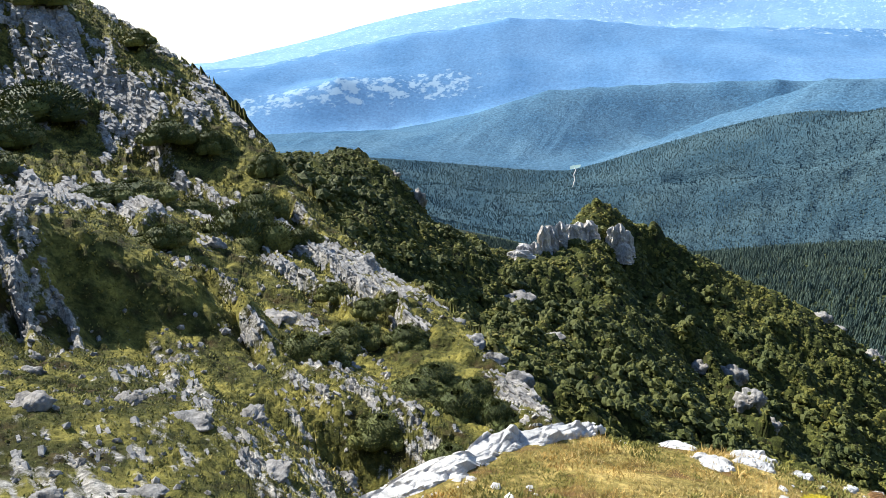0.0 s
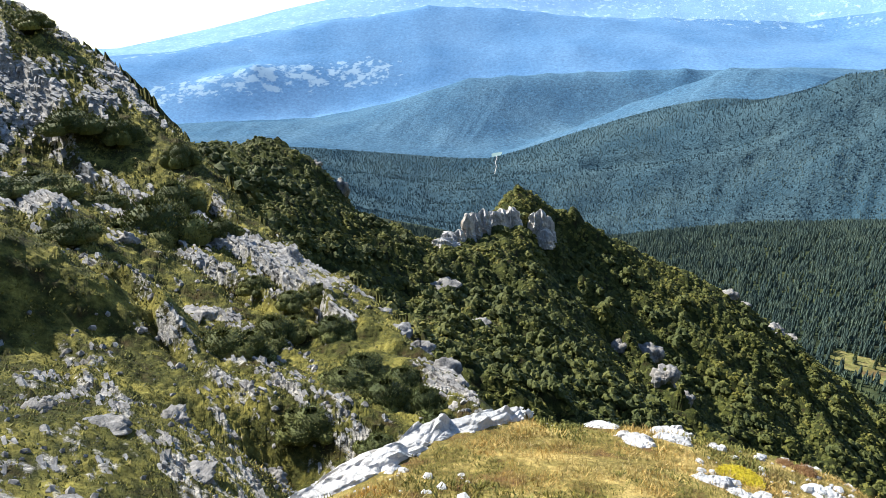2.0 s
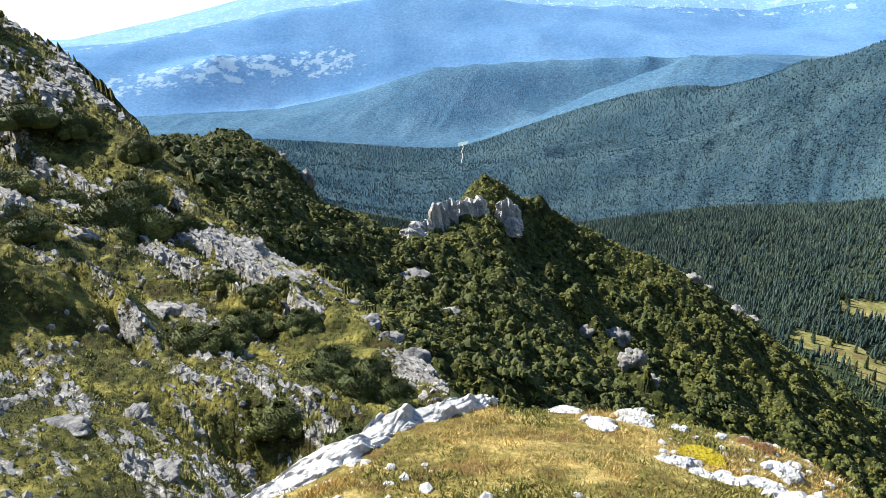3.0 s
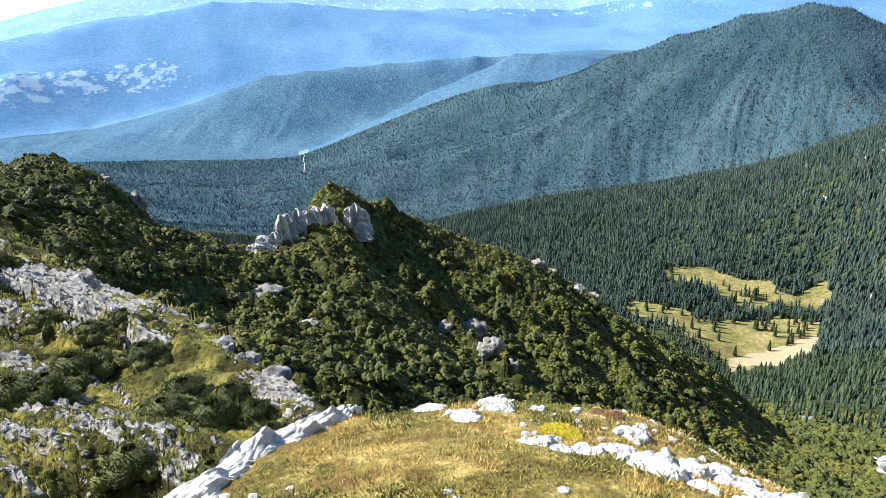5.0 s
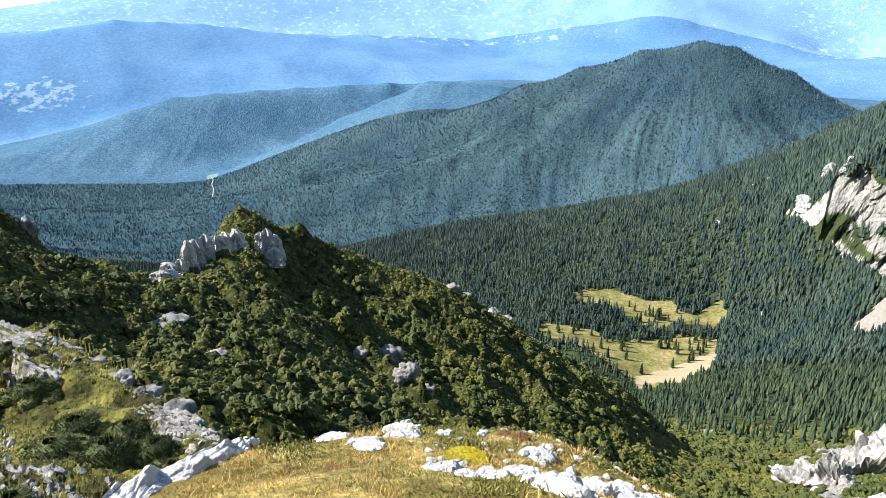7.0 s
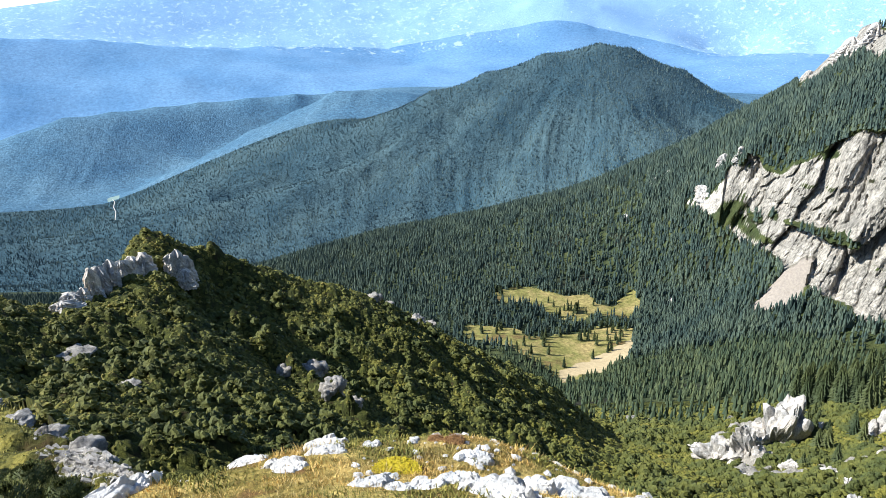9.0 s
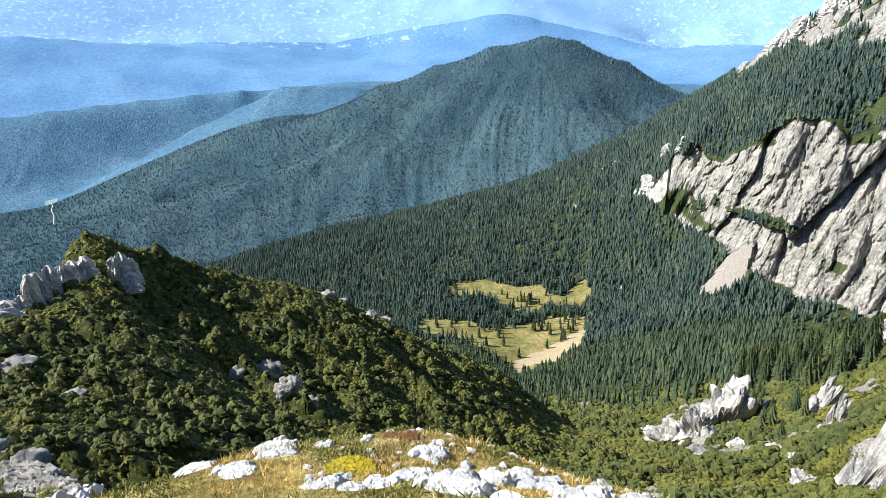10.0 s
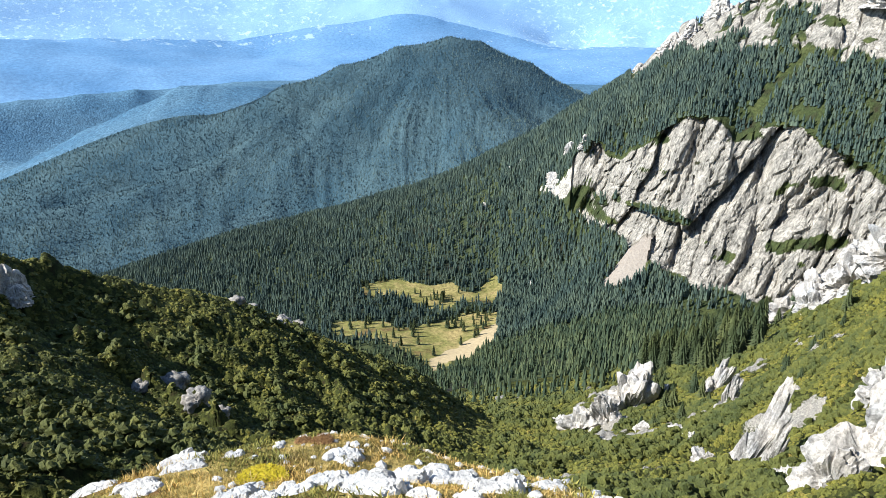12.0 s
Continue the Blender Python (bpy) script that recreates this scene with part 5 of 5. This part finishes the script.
BUSHES = [
    (43.8, 42.6, 6.2, 5.5), (42.0, 52, 5.0, 4.5), (56.5, 52.5, 9, 5), (35.4, 30, 3.2, 2.6), (48.3, 57, 5, 3.4), (25.4, 20, 2.6, 2.4), (21.6, 19.6, 1.9, 1.9), (45.1, 61, 3.8, 4), (30, 29.5, 2.8, 2.2), (40, 25, 3, 2.0),
    (33, 18.9, 2.4, 1.7), (51.5, 42, 5, 2.6), (50, 31.5, 2.8, 2.0), (40.9, 62, 3.6, 4), (30.8, 35.7, 2, 1.8), (58.9, 47.8, 5, 4)]
BUSHES_2 = [
    (37.5, 27, 2.6, 1.5), (27.5, 24, 2.6, 2.0), (23.5, 22, 2.2, 2.0), (29.5, 22.5, 2.4, 1.5), (38.6, 48, 3.2, 2.6), (54, 36, 3.2, 1.8), (47, 46, 3.0, 2.2), (36.5, 38, 2.4, 1.8), (33.6, 34, 2.2, 1.6),
    (55, 66, 5, 3), (49, 72, 4, 3), (61, 40, 4, 2.4), (26.5, 17, 1.6, 1.2), (20.4, 17.5, 1.3, 1.2)]
slope_bushes = [(d, q * f, w * f, h * f) for d, q, w, h in BUSHES + BUSHES_2 for f in [stretch(d) if q > 24 else 1.0]]
plant([dwarf_pine(3), dwarf_pine(8), dwarf_pine(14)], slope_bushes, "dark green spreading dwarf pine bush on the rocky slope", "dwarf pine", "dwarf pines on the mountainside")

grove = random.Random(4)
places = [(grove.uniform(-53, -43.6), grove.uniform(285, 372)) for _ in range(150)]
places = [(d, q) for d, q in places if q > 300 + 4.5 * (d + 47)][:115]
plant([spruce(2), spruce(5), spruce(9)], [(d, q, t * 1.1, t) for d, q, t in ((d, q, grove.uniform(12, 22)) for d, q in places)], "tall dark green spruce on the slope below the cliff", "spruce", "spruces below the cliff")

lone = [(grove.uniform(-59, -44), grove.uniform(190, 345)) for _ in range(46)]
plant([spruce(21, 9, 8), spruce(24, 10, 8)], [(d, q, t * 1.5, t) for d, q, t in ((d, q, grove.uniform(4, 9)) for d, q in lone)], "small dark spruce among dwarf pine on the slope", "spruce", "young spruces below the cliff")

edge_trees = []
while len(edge_trees) < 80:
    d, q = grove.uniform(-34, -13), grove.uniform(520, 860)
    at = np.array([radians(d)]), np.array([q])
    clump = float(fbm(q * at[0] / 28, at[1] / 28, 2.0, 2)[0])
    if looked_up(meadow_mask & ~wash_mask, *at)[0] and clump > 0.12:
        edge_trees.append((d, q, *(grove.uniform(9, 15),) * 2))
plant([spruce(12), spruce(15)], edge_trees, "dark spruce standing on the sunny meadow", "spruce", "spruces on the meadow")


# ---------------------------------------------------------------- plants of the knoll
rocks_here = [(radians(d), q, w) for d, q, w, _ in KNOLL_SLABS + KNOLL_EDGE]
a, r = scatter(105000, -56, 40, 2.0, 4.7)
keep = np.ones(len(a), bool)
for ra, rr, rw in rocks_here:
    keep &= (((a - ra) * rr / (0.62 * rw)) ** 2 + ((r - rr) / (0.45 * rw)) ** 2 > 1) | (rng.random(len(a)) < 0.25)
keep &= looked_up(in_knoll, a, r)
clumps = fbm(a * r / 0.16, r / 0.16, 0.0, 3)
keep &= clumps > rng.uniform(-0.9, 0.0, len(a))
a, r = thinned(a, r, keep)
lush = fbm(a * r / 0.5, r / 0.5, 5.0, 3)
blade = np.array([(-0.075, 0, 0), (0.075, 0, 0), (0.03, 0.06, 0.55), (0.0, 0.22, 1.0)])
blade_faces = np.array([(0, 1, 2), (0, 2, 3)])
tall = (0.016 + 0.026 * rng.random(len(a)) ** 2) * np.clip(1 + 0.8 * fbm(a * r / 0.3, r / 0.3, 9.0, 2), 0.45, 1.8)
green = lush > -0.02
planted("dry_grass", blade, blade_faces, a[~green], r[~green], tall[~green], mat_grass, "short straw coloured dry grass on the knoll", "grass", 0.02, 0.45)
planted("green_herbs", blade, blade_faces, a[green], r[green], 0.75 * tall[green], mat_herb, "low green herbs and moss between dry grass", "grass", 0.02, 0.5, squash=np.full(int(green.sum()), 2.0))


def cushion(name, deg, away, wide, tall, n, material, seed, label, category, spread=1.0):
    """A low cushion plant: a mound with many small upright heads."""
    g = random.Random(seed)
    root = new(name)
    verts, faces = [], []
    for _ in range(n):
        ang, out = g.uniform(0, 6.283), math.sqrt(g.random())
        x, y = 0.5 * out * math.cos(ang), 0.5 * out * math.sin(ang)
        z = 0.6 * math.sqrt(max(0, 1 - out * out)) + 0.1 * g.random()
        w, ln = g.uniform(0.010, 0.022), g.uniform(0.10, 0.4)
        at = len(verts)
        for q in range(3):
            b = g.uniform(0, 1) + 2.094 * q
            verts.append((x + w * math.cos(b), y + w * math.sin(b), z))
        verts.append((x + spread * 0.05 * g.uniform(-1, 1), y + spread * 0.05 * g.uniform(-1, 1), z + ln))
        faces += [(at, at + 1, at + 3), (at + 1, at + 2, at + 3), (at + 2, at, at + 3), (at, at + 2, at + 1)]
    part("bloom" if category == "flower" else "foliage", mesh_of("heads", verts, faces, material), root)
    bm = bmesh.new()
    bmesh.ops.create_icosphere(bm, subdivisions=3, radius=0.5)
    for v in bm.verts:
        v.co.z = v.co.z * 1.2 - 0.06 + 0.05 * math.sin(v.co.x * 31) * math.sin(v.co.y * 27)
    me = bpy.data.meshes.new("cushion_mound")
    bm.to_mesh(me)
    bm.free()
    me.materials.append(material)
    part("cushion", me, root)
    root.matrix_world = planted_pose(deg, away, wide, tall, 0.3 * seed)
    return tagged(root, label, category)


cushion("yellow_flower_cushion", -8.8, 3.57, 0.30, 0.022, 1100, mat_yellow, 3, "bright yellow flowering cushion plant in the turf", "flower")
cushion("russet_shrub", -14.1, 4.10, 0.15, 0.045, 300, mat_russet, 4, "low russet brown shrub on the brow of the knoll", "shrub", 3.0)
cushion("russet_shrub", -12.4, 4.14, 0.12, 0.03, 300, mat_russet, 5, "low russet brown shrub on the brow of the knoll", "shrub", 3.0)
cushion("grass_tussock", -31.3, 2.95, 0.16, 0.09, 400, mat_turf, 6, "dark tussock of grass between white slabs", "grass", 5.0)


# ---------------------------------------------------------------- loose stones and hollows of the knoll
a, r = scatter(900, -50, 38, 2.1, 4.5)
a, r = thinned(a, r, looked_up(in_knoll, a, r) & (fbm(a * r / 0.7, r / 0.7, 2.0, 2) > -0.15))
pebble_white = rock_mesh("white_pebble", 78, mat_rock, 1, 5, 0.15)
tv = np.array([v.co for v in pebble_white.vertices])
tf = np.array([p.vertices for p in pebble_white.polygons])
planted("knoll_stones", tv, tf, a, r, 0.012 + 0.075 * rng.random(len(a)) ** 3, mat_rock, "small white stones lying in the dry grass", "stones", 0.0, 0.2)

# the white road and river bed at the bottom of the valley
lane = [(14.5, 2040), (14.35, 2110), (14.45, 2180), (14.3, 2240), (14.4, 2300)]
verts, faces = [], []
for k, (deg, away) in enumerate(lane):
    a1 = radians(deg)
    z = float(height(np.array([a1]), np.array([float(away)]))[0]) + 6
    for side in (-1.1, 1.1):
        verts.append((-math.sin(a1) * away + side, math.cos(a1) * away, z))
    if k:
        faces.append((2 * k - 2, 2 * k - 1, 2 * k + 1, 2 * k))
tagged(new("road", mesh_of("road", verts, faces, mat_rock_crag)), "pale gravel road along the valley floor", "road", kind="structure")
